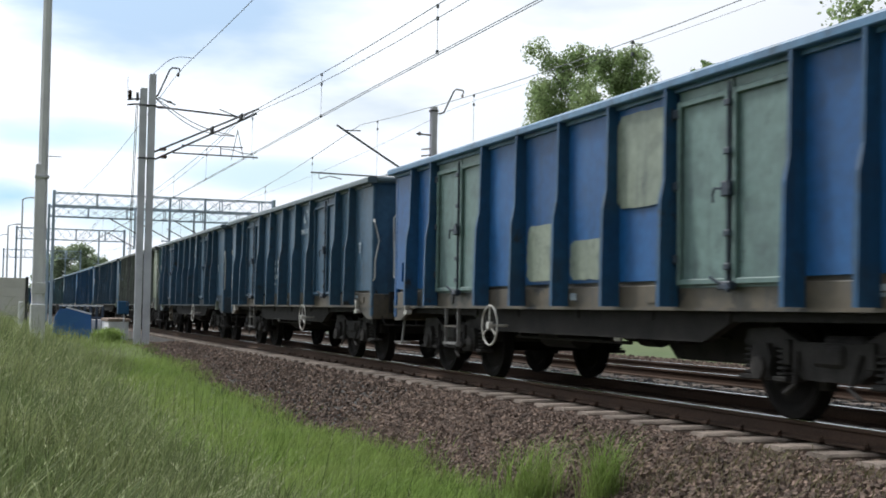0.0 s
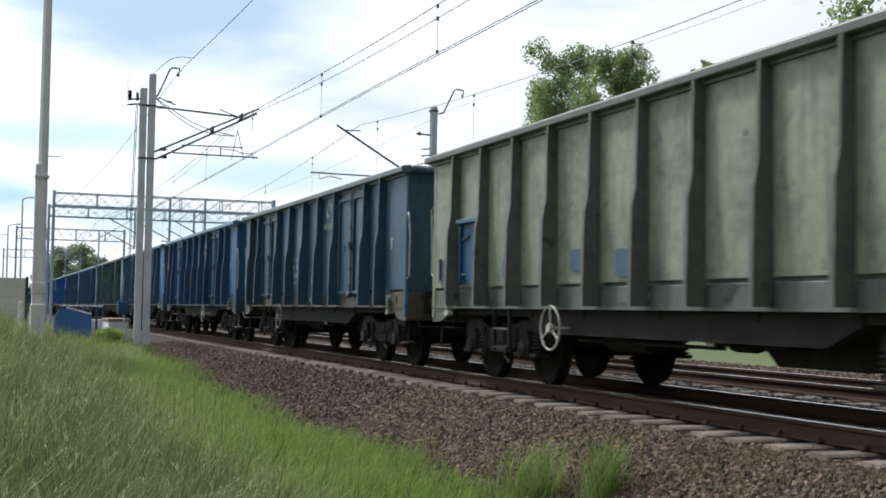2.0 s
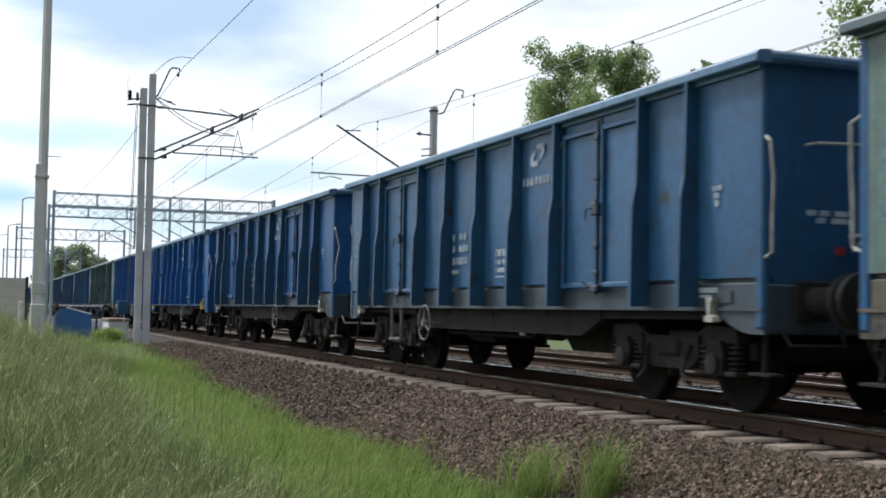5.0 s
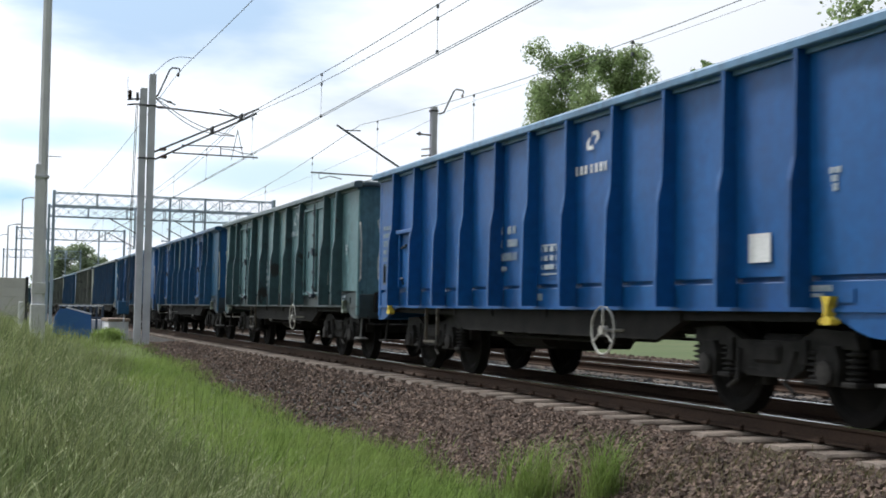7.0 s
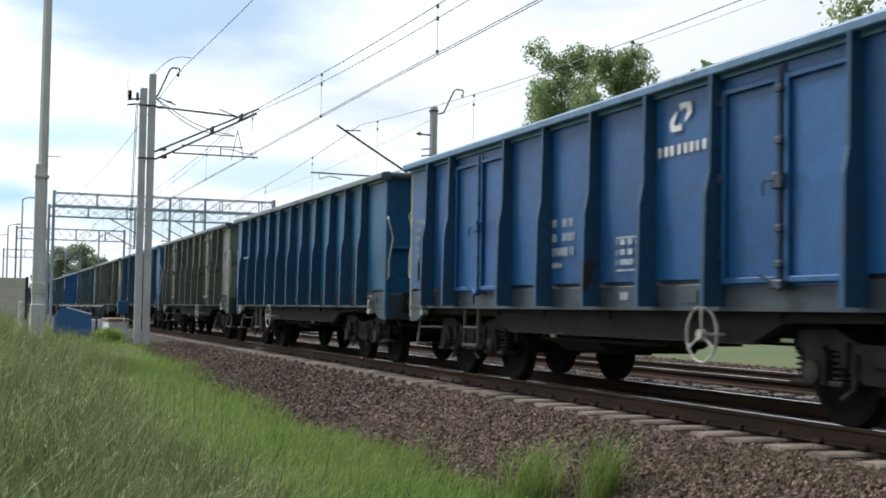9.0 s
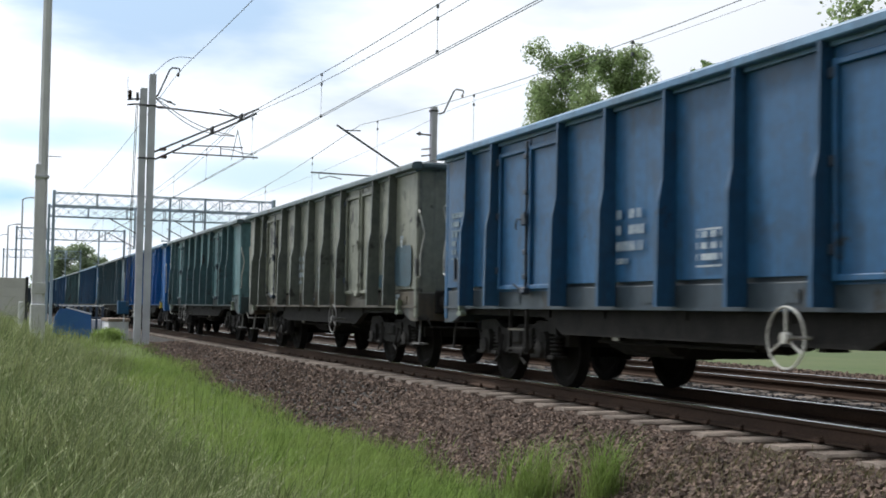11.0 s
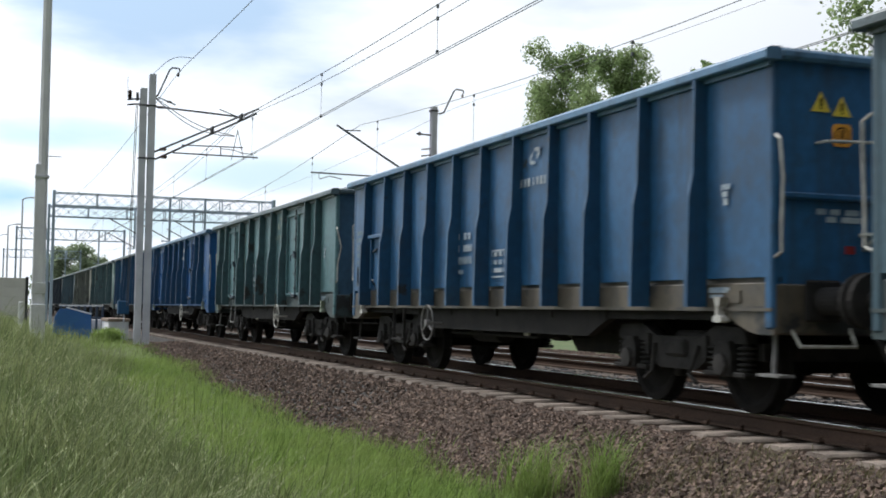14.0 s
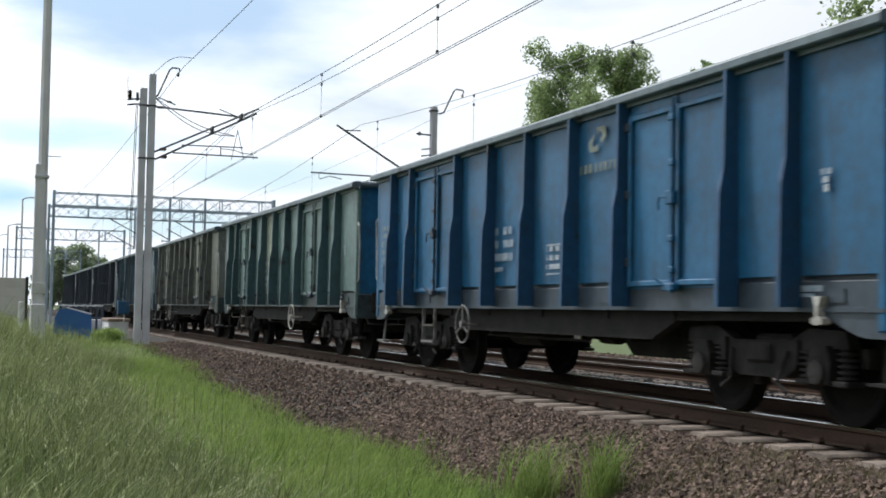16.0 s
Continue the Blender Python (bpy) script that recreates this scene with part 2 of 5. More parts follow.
# ---- mesh helpers ----
def part(name, bm, material, parent=None, label="", m=None):
    """Links a bmesh (or a mesh that is already made) as one object under parent; its material sits on the object."""
    if isinstance(bm, bpy.types.Mesh):
        me = bm
    else:
        me = bpy.data.meshes.new(name)
        bm.normal_update()
        bm.to_mesh(me)
        bm.free()
    if not me.materials:
        me.materials.append(material)
    ob = new(name, me)
    if ob.material_slots and me.materials[0] != material:
        ob.material_slots[0].link = "OBJECT"
        ob.material_slots[0].material = material
    if parent:
        ob.parent = parent
    if m:
        ob.matrix_basis = m
    return tagged(ob, label)


def box(bm, x0, x1, y0, y1, z0, z1, bevel=0.0):
    vs = [bm.verts.new(v) for v in ((x0, y0, z0), (x1, y0, z0), (x1, y1, z0), (x0, y1, z0), (x0, y0, z1), (x1, y0, z1), (x1, y1, z1), (x0, y1, z1))]
    fs = [bm.faces.new([vs[i] for i in q]) for q in ((3, 2, 1, 0), (4, 5, 6, 7), (0, 1, 5, 4), (1, 2, 6, 5), (2, 3, 7, 6), (3, 0, 4, 7))]
    if bevel:
        edges = list({e for f in fs for e in f.edges})
        bmesh.ops.bevel(bm, geom=edges, offset=bevel, segments=1, affect="EDGES")
    return bm


def bar(bm, a, b, w, h=None, sides=4):
    """A straight bar of w by h from a to b; sides: 4, or more for a round one."""
    a, b = Vector(a), Vector(b)
    h = h or w
    d = (b - a).normalized()
    up = Vector((0, 0, 1)) if abs(d.z) < 0.95 else Vector((0, 1, 0))
    s = d.cross(up).normalized()
    u = s.cross(d)
    rings = []
    for c in (a, b):
        ring = []
        for i in range(sides):
            an = 2 * math.pi * (i + 0.5) / sides
            k = math.sqrt(2) if sides == 4 else 1
            ring.append(bm.verts.new(c + s * (math.cos(an) * w / 2 * k) + u * (math.sin(an) * h / 2 * k)))
        rings.append(ring)
    for i in range(sides):
        j = (i + 1) % sides
        bm.faces.new((rings[0][i], rings[0][j], rings[1][j], rings[1][i]))
    bm.faces.new(rings[0][::-1])
    bm.faces.new(rings[1])
    return bm


def rod(bm, pts, r, sides=6):
    """A round bar swept through the points, as one closed tube."""
    pts = [Vector(p) for p in pts]
    n = len(pts)
    loop = (pts[0] - pts[-1]).length < 1e-6
    if loop:
        pts, n = pts[:-1], n - 1
    rings, ref = [], None
    for k in range(n):
        if loop:
            d = pts[(k + 1) % n] - pts[k - 1]
        else:
            d = pts[min(k + 1, n - 1)] - pts[max(k - 1, 0)]
        d.normalize()
        if ref is None:
            ref = Vector((0, 0, 1)) if abs(d.z) < 0.8 else Vector((0.3, 1, 0)).normalized()
        s = d.cross(ref).normalized()
        u = s.cross(d)
        ref = u
        rings.append([bm.verts.new(pts[k] + (s * math.cos(2 * math.pi * i / sides) + u * math.sin(2 * math.pi * i / sides)) * r) for i in range(sides)])
    for k in range(n if loop else n - 1):
        p0, p1 = rings[k], rings[(k + 1) % n]
        for i in range(sides):
            j = (i + 1) % sides
            bm.faces.new((p0[i], p0[j], p1[j], p1[i]))
    if not loop:
        bm.faces.new(rings[0][::-1])
        bm.faces.new(rings[-1])
    return bm


def lathe(bm, profile, n=20, axis="y", at=(0, 0, 0)):
    """Turns (radius, along) pairs round an axis."""
    at = Vector(at)
    rings = []
    for r, l in profile:
        ring = []
        for i in range(n):
            a = 2 * math.pi * i / n
            c, s = r * math.cos(a), r * math.sin(a)
            v = {"y": (c, l, s), "x": (l, c, s), "z": (c, s, l)}[axis]
            ring.append(bm.verts.new(at + Vector(v)))
        rings.append(ring)
    for p0, p1 in zip(rings, rings[1:]):
        for i in range(n):
            j = (i + 1) % n
            bm.faces.new((p0[i], p0[j], p1[j], p1[i]))
    bm.faces.new(rings[0][::-1])
    bm.faces.new(rings[-1])
    bmesh.ops.recalc_face_normals(bm, faces=bm.faces)
    return bm


def prism(bm, outline, y0, y1):
    """An outline in x, z drawn out from y0 to y1."""
    a = [bm.verts.new((x, y0, z)) for x, z in outline]
    b = [bm.verts.new((x, y1, z)) for x, z in outline]
    n = len(outline)
    bm.faces.new(a)
    bm.faces.new(b[::-1])
    for i in range(n):
        bm.faces.new((a[i], b[i], b[(i + 1) % n], a[(i + 1) % n]))
    bmesh.ops.recalc_face_normals(bm, faces=bm.faces)
    return bm


def empty(name, m=None):
    ob = new(name)
    ob.empty_display_size = 0.3
    if m:
        ob.matrix_basis = m
    return ob


def smooth(a, b, x):
    t = np.clip((x - a) / (b - a), 0, 1)
    return t * t * (3 - 2 * t)


def mesh_from(name, verts, faces, material):
    me = bpy.data.meshes.new(name)
    me.from_pydata(verts, [], faces)
    me.materials.append(material)
    return me


# ---- ground ----
def ground_z(x, y):
    """Height of the ground: track bed, foot of the ballast, grassy bank on the camera's side, flat land beyond."""
    x, y = np.asarray(x, float), np.asarray(y, float)
    foot = -0.78 + 0.5 * smooth(-18, -40, x)
    bank = -0.22 + 0.60 * smooth(-7, -21, x)
    near = foot + (bank - foot) * smooth(-5.1, -8.2, y)
    slope = -0.24 - 0.42 * np.clip(-1.75 - y, 0, None)
    z = np.where(y > -1.75, -0.24, np.maximum(slope, near))
    z = np.where(y > 5.9, np.maximum(-0.24 - 0.2 * (y - 5.9), -0.32), z)
    bumps = 0.05 * np.sin(x * 0.9 + y * 1.7) * np.sin(x * 0.37 - y * 1.1) * smooth(-3.2, -4.5, y)
    return z + bumps


def grid(name, xs, ys, material, lower=0.0):
    X, Y = np.meshgrid(xs, ys, indexing="ij")
    Z = ground_z(X, Y) - lower
    v = np.stack([X, Y, Z], -1).reshape(-1, 3)
    n, m = len(xs), len(ys)
    i = np.arange(n - 1)[:, None] * m + np.arange(m - 1)[None]
    f = np.stack([i, i + m, i + m + 1, i + 1], -1).reshape(-1, 4)
    return mesh_from(name, v.tolist(), f.tolist(), material)


def ground():
    xs = np.concatenate([[-3000, -1200, -500, -300], np.arange(-200, -50, 6), np.arange(-50, 10, 0.5), [15, 40, 100, 400, 1500]])
    ys = np.concatenate([[-1500, -500, -150, -60, -25], np.arange(-14, -1, 0.25), [-1, 2, 5, 5.9, 6.6, 8, 10, 13, 17, 25, 60, 200, 600, 2500]])
    me = grid("ground", xs, ys, SOIL)
    ob = new("ground", me)
    tagged(ob, "grassy earth bank and flat land beside the railway", "ground", kind="structure")
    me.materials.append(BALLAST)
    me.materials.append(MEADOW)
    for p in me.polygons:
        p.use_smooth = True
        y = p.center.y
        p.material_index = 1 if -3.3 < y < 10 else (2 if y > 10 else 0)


ground()


# ---- track ----
def rail_mesh(name, x0, x1):
    """Flat-bottomed rail with its foot, web and head."""
    prof = [(-0.07, -0.165), (0.07, -0.165), (0.07, -0.15), (0.012, -0.13), (0.010, -0.045), (0.036, -0.034), (0.036, -0.006), (0.028, -0.002),
            (-0.028, -0.002), (-0.036, -0.006), (-0.036, -0.034), (-0.010, -0.045), (-0.012, -0.13), (-0.07, -0.15)]
    bm = bmesh.new()
    a = [bm.verts.new((x0, y, z)) for y, z in prof]
    b = [bm.verts.new((x1, y, z)) for y, z in prof]
    for i in range(len(prof)):
        j = (i + 1) % len(prof)
        bm.faces.new((a[i], a[j], b[j], b[i]))
    bmesh.ops.recalc_face_normals(bm, faces=bm.faces)
    return bm


def sleeper_mesh():
    bm = bmesh.new()
    out = [(-0.15, -0.36), (0.15, -0.36), (0.14, -0.185), (0.11, -0.165), (-0.11, -0.165), (-0.14, -0.185)]
    prism(bm, out, -1.297, 1.297)
    for v in bm.verts:
        if v.co.z > -0.2 and abs(v.co.y) > 1.2:
            v.co.z -= 0.015
    me = bpy.data.meshes.new("sleeper")
    bm.to_mesh(me)
    bm.free()
    me.materials.append(SLEEPER)
    return me


def clip_mesh():
    bm = bmesh.new()
    for s in (-1, 1):
        box(bm, -0.055, 0.055, s * 0.085 - 0.03, s * 0.085 + 0.03, -0.166, -0.135, 0.008)
        bar(bm, (-0.05, s * 0.075, -0.14), (0.05, s * 0.075, -0.115), 0.018, 0.018, 5)
        bar(bm, (0.0, s * 0.09, -0.15), (0.0, s * 0.045, -0.125), 0.018, 0.018, 5)
    me = bpy.data.meshes.new("rail_fastening")
    bm.to_mesh(me)
    bm.free()
    me.materials.append(RAIL_RUST)
    return me


def track(y, label, near):
    base = empty("railway_track", pose(0, y, 0))
    tagged(base, label, "railway track", "railway tracks", "structure")
    for s in (-0.7535, 0.7535):
        bm = rail_mesh("rail", -620, 60)
        for v in bm.verts:
            v.co.y += s
        r = part("rail", bm, RAIL_RUST, base)
        bm = bmesh.new()
        box(bm, -620, 60, s - 0.033, s + 0.033, -0.0035, 0.0)
        part("running_surface", bm, RAIL_TOP, r, "polished steel running surface")
    me, cl = sleeper_mesh(), clip_mesh()
    n0 = -16.29
    for i in range(-140 if near else -90, 34 if near else 20):
        x = n0 + 0.6 * i + random.uniform(-0.012, 0.012)
        sl = part("sleeper", me, SLEEPER, base, m=pose(x, random.uniform(-0.012, 0.012), -0.0 + random.uniform(-0.006, 0.004), 0, 0, random.uniform(-0.6, 0.6)))
        if near and -30 < x < -4:
            part("rail_fastening", cl, RAIL_RUST, sl, m=pose(0, -0.7535, 0))


track(0, "near railway track of rusty rails on concrete sleepers in brown ballast", True)
track(4.0, "second railway track of rusty rails on concrete sleepers", False)


def stones(name, count, spots, size, seed, mat=STONE):
    """Loose stones as twelve-sided lumps joined into one mesh; spots(n) gives their x, y, z."""
    rng = np.random.default_rng(seed)
    c = spots(rng, count)
    cube = np.array([(-1, -1, -1), (1, -1, -1), (1, 1, -1), (-1, 1, -1), (-1, -1, 1), (1, -1, 1), (1, 1, 1), (-1, 1, 1)], float)
    quads = np.array([(3, 2, 1, 0), (4, 5, 6, 7), (0, 1, 5, 4), (1, 2, 6, 5), (2, 3, 7, 6), (3, 0, 4, 7)])
    n = len(c)
    v = cube[None] * rng.uniform(0.45, 1.0, (n, 8, 3)) * (rng.uniform(0.6, 1.15, (n, 1, 3)) * size)
    q = rng.normal(size=(n, 4))
    q /= np.linalg.norm(q, axis=1)[:, None]
    w, x, y, z = q.T
    R = np.stack([1 - 2 * (y * y + z * z), 2 * (x * y - z * w), 2 * (x * z + y * w), 2 * (x * y + z * w), 1 - 2 * (x * x + z * z), 2 * (y * z - x * w),
                  2 * (x * z - y * w), 2 * (y * z + x * w), 1 - 2 * (x * x + y * y)], -1).reshape(n, 3, 3)
    v = np.einsum("nij,nkj->nki", R, v) + c[:, None]
    f = quads[None] + (np.arange(n) * 8)[:, None, None]
    me = mesh_from(name, v.reshape(-1, 3).tolist(), f.reshape(-1, 4).tolist(), mat)
    return new(name, me)


def ballast():
    def shoulder(rng, n):
        x = np.where(rng.random(n) < 0.55, rng.uniform(-17, -4, n), rng.uniform(-42, 4, n))
        y = rng.uniform(-3.25, -0.85, n)
        z = ground_z(x, y) + rng.uniform(-0.012, 0.03, n)
        on = (np.abs(((x + 16.29) / 0.6 + 0.5) % 1 - 0.5) * 0.6 < 0.17) & (y > -1.33)
        z = np.where(y > -1.75, -0.262 + 0.035 * rng.random(n), z)
        keep = ~on
        return np.stack([x, y, z], -1)[keep]
    tagged(stones("ballast_stones", 84000, shoulder, 0.0255, 3), "brown crushed stone ballast on the track shoulder", "ballast", kind="stuff")

    def between(rng, n):
        x = rng.uniform(-34, -4, n)
        y = rng.uniform(0.9, 5.6, n)
        z = ground_z(x, y) + rng.uniform(-0.01, 0.05, n)
        return np.stack([x, y, z], -1)

    def beyond(rng, n):
        x = rng.uniform(-46, -8, n)
        y = rng.uniform(5.4, 10.2, n)
        z = ground_z(x, y) + rng.uniform(-0.01, 0.04, n)
        return np.stack([x, y, z], -1)
    tagged(stones("ballast_stones", 16000, beyond, 0.033, 7), "brown crushed stone beyond the second track", "ballast", kind="stuff")
    tagged(stones("ballast_stones", 16000, between, 0.034, 5, GREY_STONE), "grey crushed stone ballast between the tracks", "ballast", kind="stuff")


ballast()


# ---- overhead line ----
def insulator(th, n, r, axis, at):
    bm = bmesh.new()
    prof = [(r * 0.35, 0)]
    for k in range(n):
        prof += [(r, 0.03 + 0.06 * k), (r * 0.45, 0.06 + 0.06 * k)]
    lathe(bm, prof + [(r * 0.3, 0.06 * n + 0.03)], 8, axis, at)
    part("insulator", bm, PORCELAIN, th)


def piece(th, name, pts, r, mat=None, sides=6):
    bm = bmesh.new()
    rod(bm, pts, r, sides)
    return part(name, bm, mat or STEEL_DARK, th)


def column(th, y0, zt):
    """Wide-flange column whose flanges face along the track."""
    bm = bmesh.new()
    f, t = 0.10, 0.012
    ring = [(-0.11, -f), (-0.095, -f), (-0.095, -t), (0.095, -t), (0.095, -f), (0.11, -f), (0.11, f), (0.095, f), (0.095, t), (-0.095, t), (-0.095, f), (-0.11, f)]
    lo = [bm.verts.new((x_, y0 + y_, -0.2)) for x_, y_ in ring]
    up = [bm.verts.new((x_, y0 + y_, zt)) for x_, y_ in ring]
    for k in range(12):
        bm.faces.new((lo[k], lo[(k + 1) % 12], up[(k + 1) % 12], up[k]))
    bm.faces.new(up)
    bmesh.ops.recalc_face_normals(bm, faces=bm.faces)
    part("column", bm, STEEL_GREY, th)


def mast_foot(th):
    bm = bmesh.new()
    box(bm, -0.35, 0.35, -0.4, 0.4, -0.4, 0.05, 0.03)
    part("foundation", bm, CONCRETE, th)


def near_mast():
    """Twin-column mast that anchors the line, with two cantilevers over the near track."""
    b = -0.35
    th = empty("catenary_mast", pose(-39.2, -3.0, b))
    tagged(th, "tall grey twin-column steel catenary mast with cantilevers over the track", "mast", "catenary masts")
    column(th, 0.13, 8.05 - b)
    column(th, -0.13, 7.6 - b)
    mast_foot(th)
    for z in (5.42, 7.05):
        bm = bmesh.new()
        box(bm, -0.125, 0.125, -0.25, 0.25, z - b, z + 0.05 - b, 0.01)
        part("clamp", bm, STEEL_DARK, th)
    # bent horn for the earth wire, its hook and the slack jumper above it
    piece(th, "horn", [(0, 0.2, 7.35 - b), (0, 0.3, 7.42 - b), (0, 0.64, 8.24 - b), (0, 0.72, 8.31 - b), (0, 0.93, 8.3 - b), (0, 0.95, 8.2 - b)], 0.028)
    insulator(th, 2, 0.055, "z", (0, 0.9, 8.04 - b))
    piece(th, "jumper_cable", [(0, 0.13 + 1.26 * t, 8.05 - b + 0.62 * math.sin(min(1.0, t * 1.5) * 1.57)) for t in np.linspace(0, 1, 9)], 0.010, WIRE, 5)
    piece(th, "stay_pin", [(0, 0.3, 7.36 - b), (0, 0.85, 7.16 - b)], 0.022)
    insulator(th, 2, 0.05, "y", (0, 0.58, 7.24 - b))
    # anchor gear on the landward column: bracket, pulley wheels, insulators, weight cable
    for z in (7.12, 7.28):
        piece(th, "bracket", [(0, -0.2, z - b), (0, -0.62, z - 0.06 - b)], 0.028)
    for y in (-0.3, -0.16):
        bm = bmesh.new()
        lathe(bm, [(0.04, -0.03), (0.15, -0.03), (0.12, 0.0), (0.15, 0.03), (0.04, 0.03)], 12, "y", (-0.14, y, 7.36 - b))
        part("pulley", bm, STEEL_DARK, th)
    insulator(th, 4, 0.085, "z", (0, -0.54, 7.26 - b))
    piece(th, "pin", [(0, -0.6, 7.3 - b), (0, -0.62, 7.92 - b)], 0.008, WIRE, 5)
    for o in (0.0, 0.05):
        piece(th, "weight_cable", [(o, -0.3 - o, 7.1 - b), (o, -0.36 - o, 4.4 - b), (o, -0.42 - o, 0.9 - b)], 0.011)
    # two rising struts, side by side along the track
    piece(th, "strut", [(-0.2, 0.25, 5.68 - b), (-0.2, 3.5, 7.26 - b)], 0.032)
    piece(th, "strut", [(0.05, 0.25, 5.42 - b), (0.05, 3.38, 7.06 - b)], 0.034)
    for o, z in ((-0.2, 5.72), (0.05, 5.46)):
        insulator(th, 3, 0.075, "y", (o, 0.42, z + 0.06 - b))
    for t in (0.55, 0.83):
        bm = bmesh.new()
        box(bm, -0.26, 0.1, 0.25 + 3.2 * t - 0.03, 0.25 + 3.2 * t + 0.03, 5.5 + 1.62 * t - b, 5.68 + 1.62 * t - b, 0.01)
        part("clamp", bm, STEEL_DARK, th)
    piece(th, "top_tube", [(0, 0.25, 7.06 - b), (0, 2.78, 6.93 - b)], 0.03)
    insulator(th, 3, 0.06, "y", (0, 0.3, 7.05 - b))
    piece(th, "tie", [(0, 2.2, 7.12 - b), (0, 2.85, 6.9 - b)], 0.016)
    # slack jumpers hanging from the column to the messenger clamp
    for o, dip in ((0.0, 0.62), (0.08, 0.4)):
        piece(th, "jumper_cable", [(o, 0.2 + 2.5 * t, 7.35 - b - 1.05 * t - dip * math.sin(math.pi * t) * 0.55) for t in np.linspace(0, 1, 11)], 0.014, STEEL_DARK, 5)
    piece(th, "steady_tube", [(-0.2, 1.1, 5.95 - b), (-0.2, 3.02, 5.98 - b)], 0.02)
    piece(th, "registration_arm", [(0.05, 0.8, 5.66 - b), (0.05, 3.44, 5.66 - b)], 0.024)
    piece(th, "hanger", [(0, 2.28, 5.95 - b), (0, 2.28, 5.66 - b)], 0.02)
    piece(th, "hanger", [(0, 2.3, 5.88 - b), (0, 2.7, 5.86 - b), (0, 2.95, 5.78 - b), (0, 3.3, 5.76 - b), (0, 3.32, 5.6 - b)], 0.014, sides=5)
    for y in (2.62, 3.02):
        piece(th, "dropper_yoke", [(0, 2.8, 6.5 - b), (0, y, 5.55 - b)], 0.011, sides=5)


def far_mast():
    """Single-column mast beyond the second track; its cantilever reaches back over that track."""
    b = -0.45
    th = empty("catenary_mast", pose(-40.04, 6.65, b))
    tagged(th, "grey steel catenary mast beyond the second track", "mast", "catenary masts")
    column(th, 0, 7.85 - b)
    mast_foot(th)
    bm = bmesh.new()
    box(bm, -0.125, 0.125, -0.14, 0.14, 7.68 - b, 7.74 - b, 0.01)
    part("clamp", bm, STEEL_DARK, th)
    piece(th, "horn", [(0, 0.1, 7.62 - b), (0, 0.36, 7.68 - b), (0, 0.72, 8.45 - b), (0, 0.8, 8.52 - b), (0, 1.05, 8.5 - b), (0, 1.08, 8.4 - b)], 0.028)
    insulator(th, 2, 0.055, "z", (0, 1.03, 8.24 - b))
    piece(th, "bracket", [(0, -0.1, 6.88 - b), (0, -0.62, 6.9 - b)], 0.03)
    insulator(th, 2, 0.06, "z", (0, -0.5, 6.84 - b))
    for z in (6.2, 6.42):
        piece(th, "bracket", [(0, -0.1, z - b), (0, -0.42, z - 0.05 - b)], 0.025)
    piece(th, "strut", [(0.05, -0.2, 5.12 - b), (0.05, -3.42, 7.0 - b)], 0.034)
    piece(th, "tie", [(0.05, -2.6, 6.86 - b), (0.05, -3.2, 6.84 - b)], 0.02)
    piece(th, "registration_arm", [(0, -0.9, 5.36 - b), (0, -4.25, 5.39 - b)], 0.026)
    piece(th, "hanger", [(0, -3.98, 5.38 - b), (0, -3.96, 5.18 - b), (0, -3.6, 5.3 - b), (0, -3.2, 5.22 - b)], 0.016, sides=5)


near_mast()
far_mast()


def wire(name, x0, x1, y, z_of, r, label, step=4.0, y_of=None):
    bm = bmesh.new()
    n = max(2, int(abs(x1 - x0) / step))
    pts = []
    for i in range(n + 1):
        x = x0 + (x1 - x0) * i / n
        pts.append((x, y_of(x) if y_of else y, z_of(x)))
    rod(bm, pts, r, 5)
    return tagged(part(name, bm, WIRE), label, "wire", "overhead wires")


SPAN = 50.0


def sag(low, high, at=-39.2):
    def z(x):
        u = ((x - at) / SPAN) % 1.0
        return low + (high - low) * (2 * u - 1) ** 2
    return z


def catenary(y, contact, messenger, dip, at, twin):
    zm = sag(messenger - dip, messenger, at)
    for o in (-0.035, 0.035):
        wire("contact_wire", -210, 25, y + o, lambda x: contact - 0.06 * smooth(-25, -16, x), 0.0085, "thin dark contact wire over the track", 10)
    wire("messenger_wire", -210, 25, y, zm, 0.0095, "sagging messenger wire over the track")
    if twin:
        wire("messenger_wire", -210, 25, y + 0.02, lambda x: zm(x) - 0.24 + 0.24 * (abs((x - at) / SPAN % 1 - 0.5) * 2) ** 4, 0.0085, "sagging auxiliary messenger wire over the track")
    x = -96.0
    while x < -2:
        bm = bmesh.new()
        rod(bm, [(x, y, contact), (x, y, zm(x))], 0.0045, 4)
        for zz in (contact + 0.02, zm(x) - 0.02, zm(x) - 0.25):
            box(bm, x - 0.025, x + 0.025, y - 0.02, y + 0.02, zz - 0.04, zz + 0.03)
        tagged(part("dropper", bm, WIRE), "thin dropper between messenger and contact wire", "dropper", "catenary droppers")
        x += 8.3


catenary(0.0, 5.6, 7.0, 0.56, -39.2, True)
catenary(4.0, 5.08, 7.05, 0.93, -40.04, False)
wire("earth_wire", -170, 25, -2.1, sag(7.7, 8.2), 0.010, "earth wire along the mast tops", 3)
wire("earth_wire", -170, 25, 7.6, sag(7.5, 8.0, -40.04), 0.006, "earth wire along the far masts", 3)


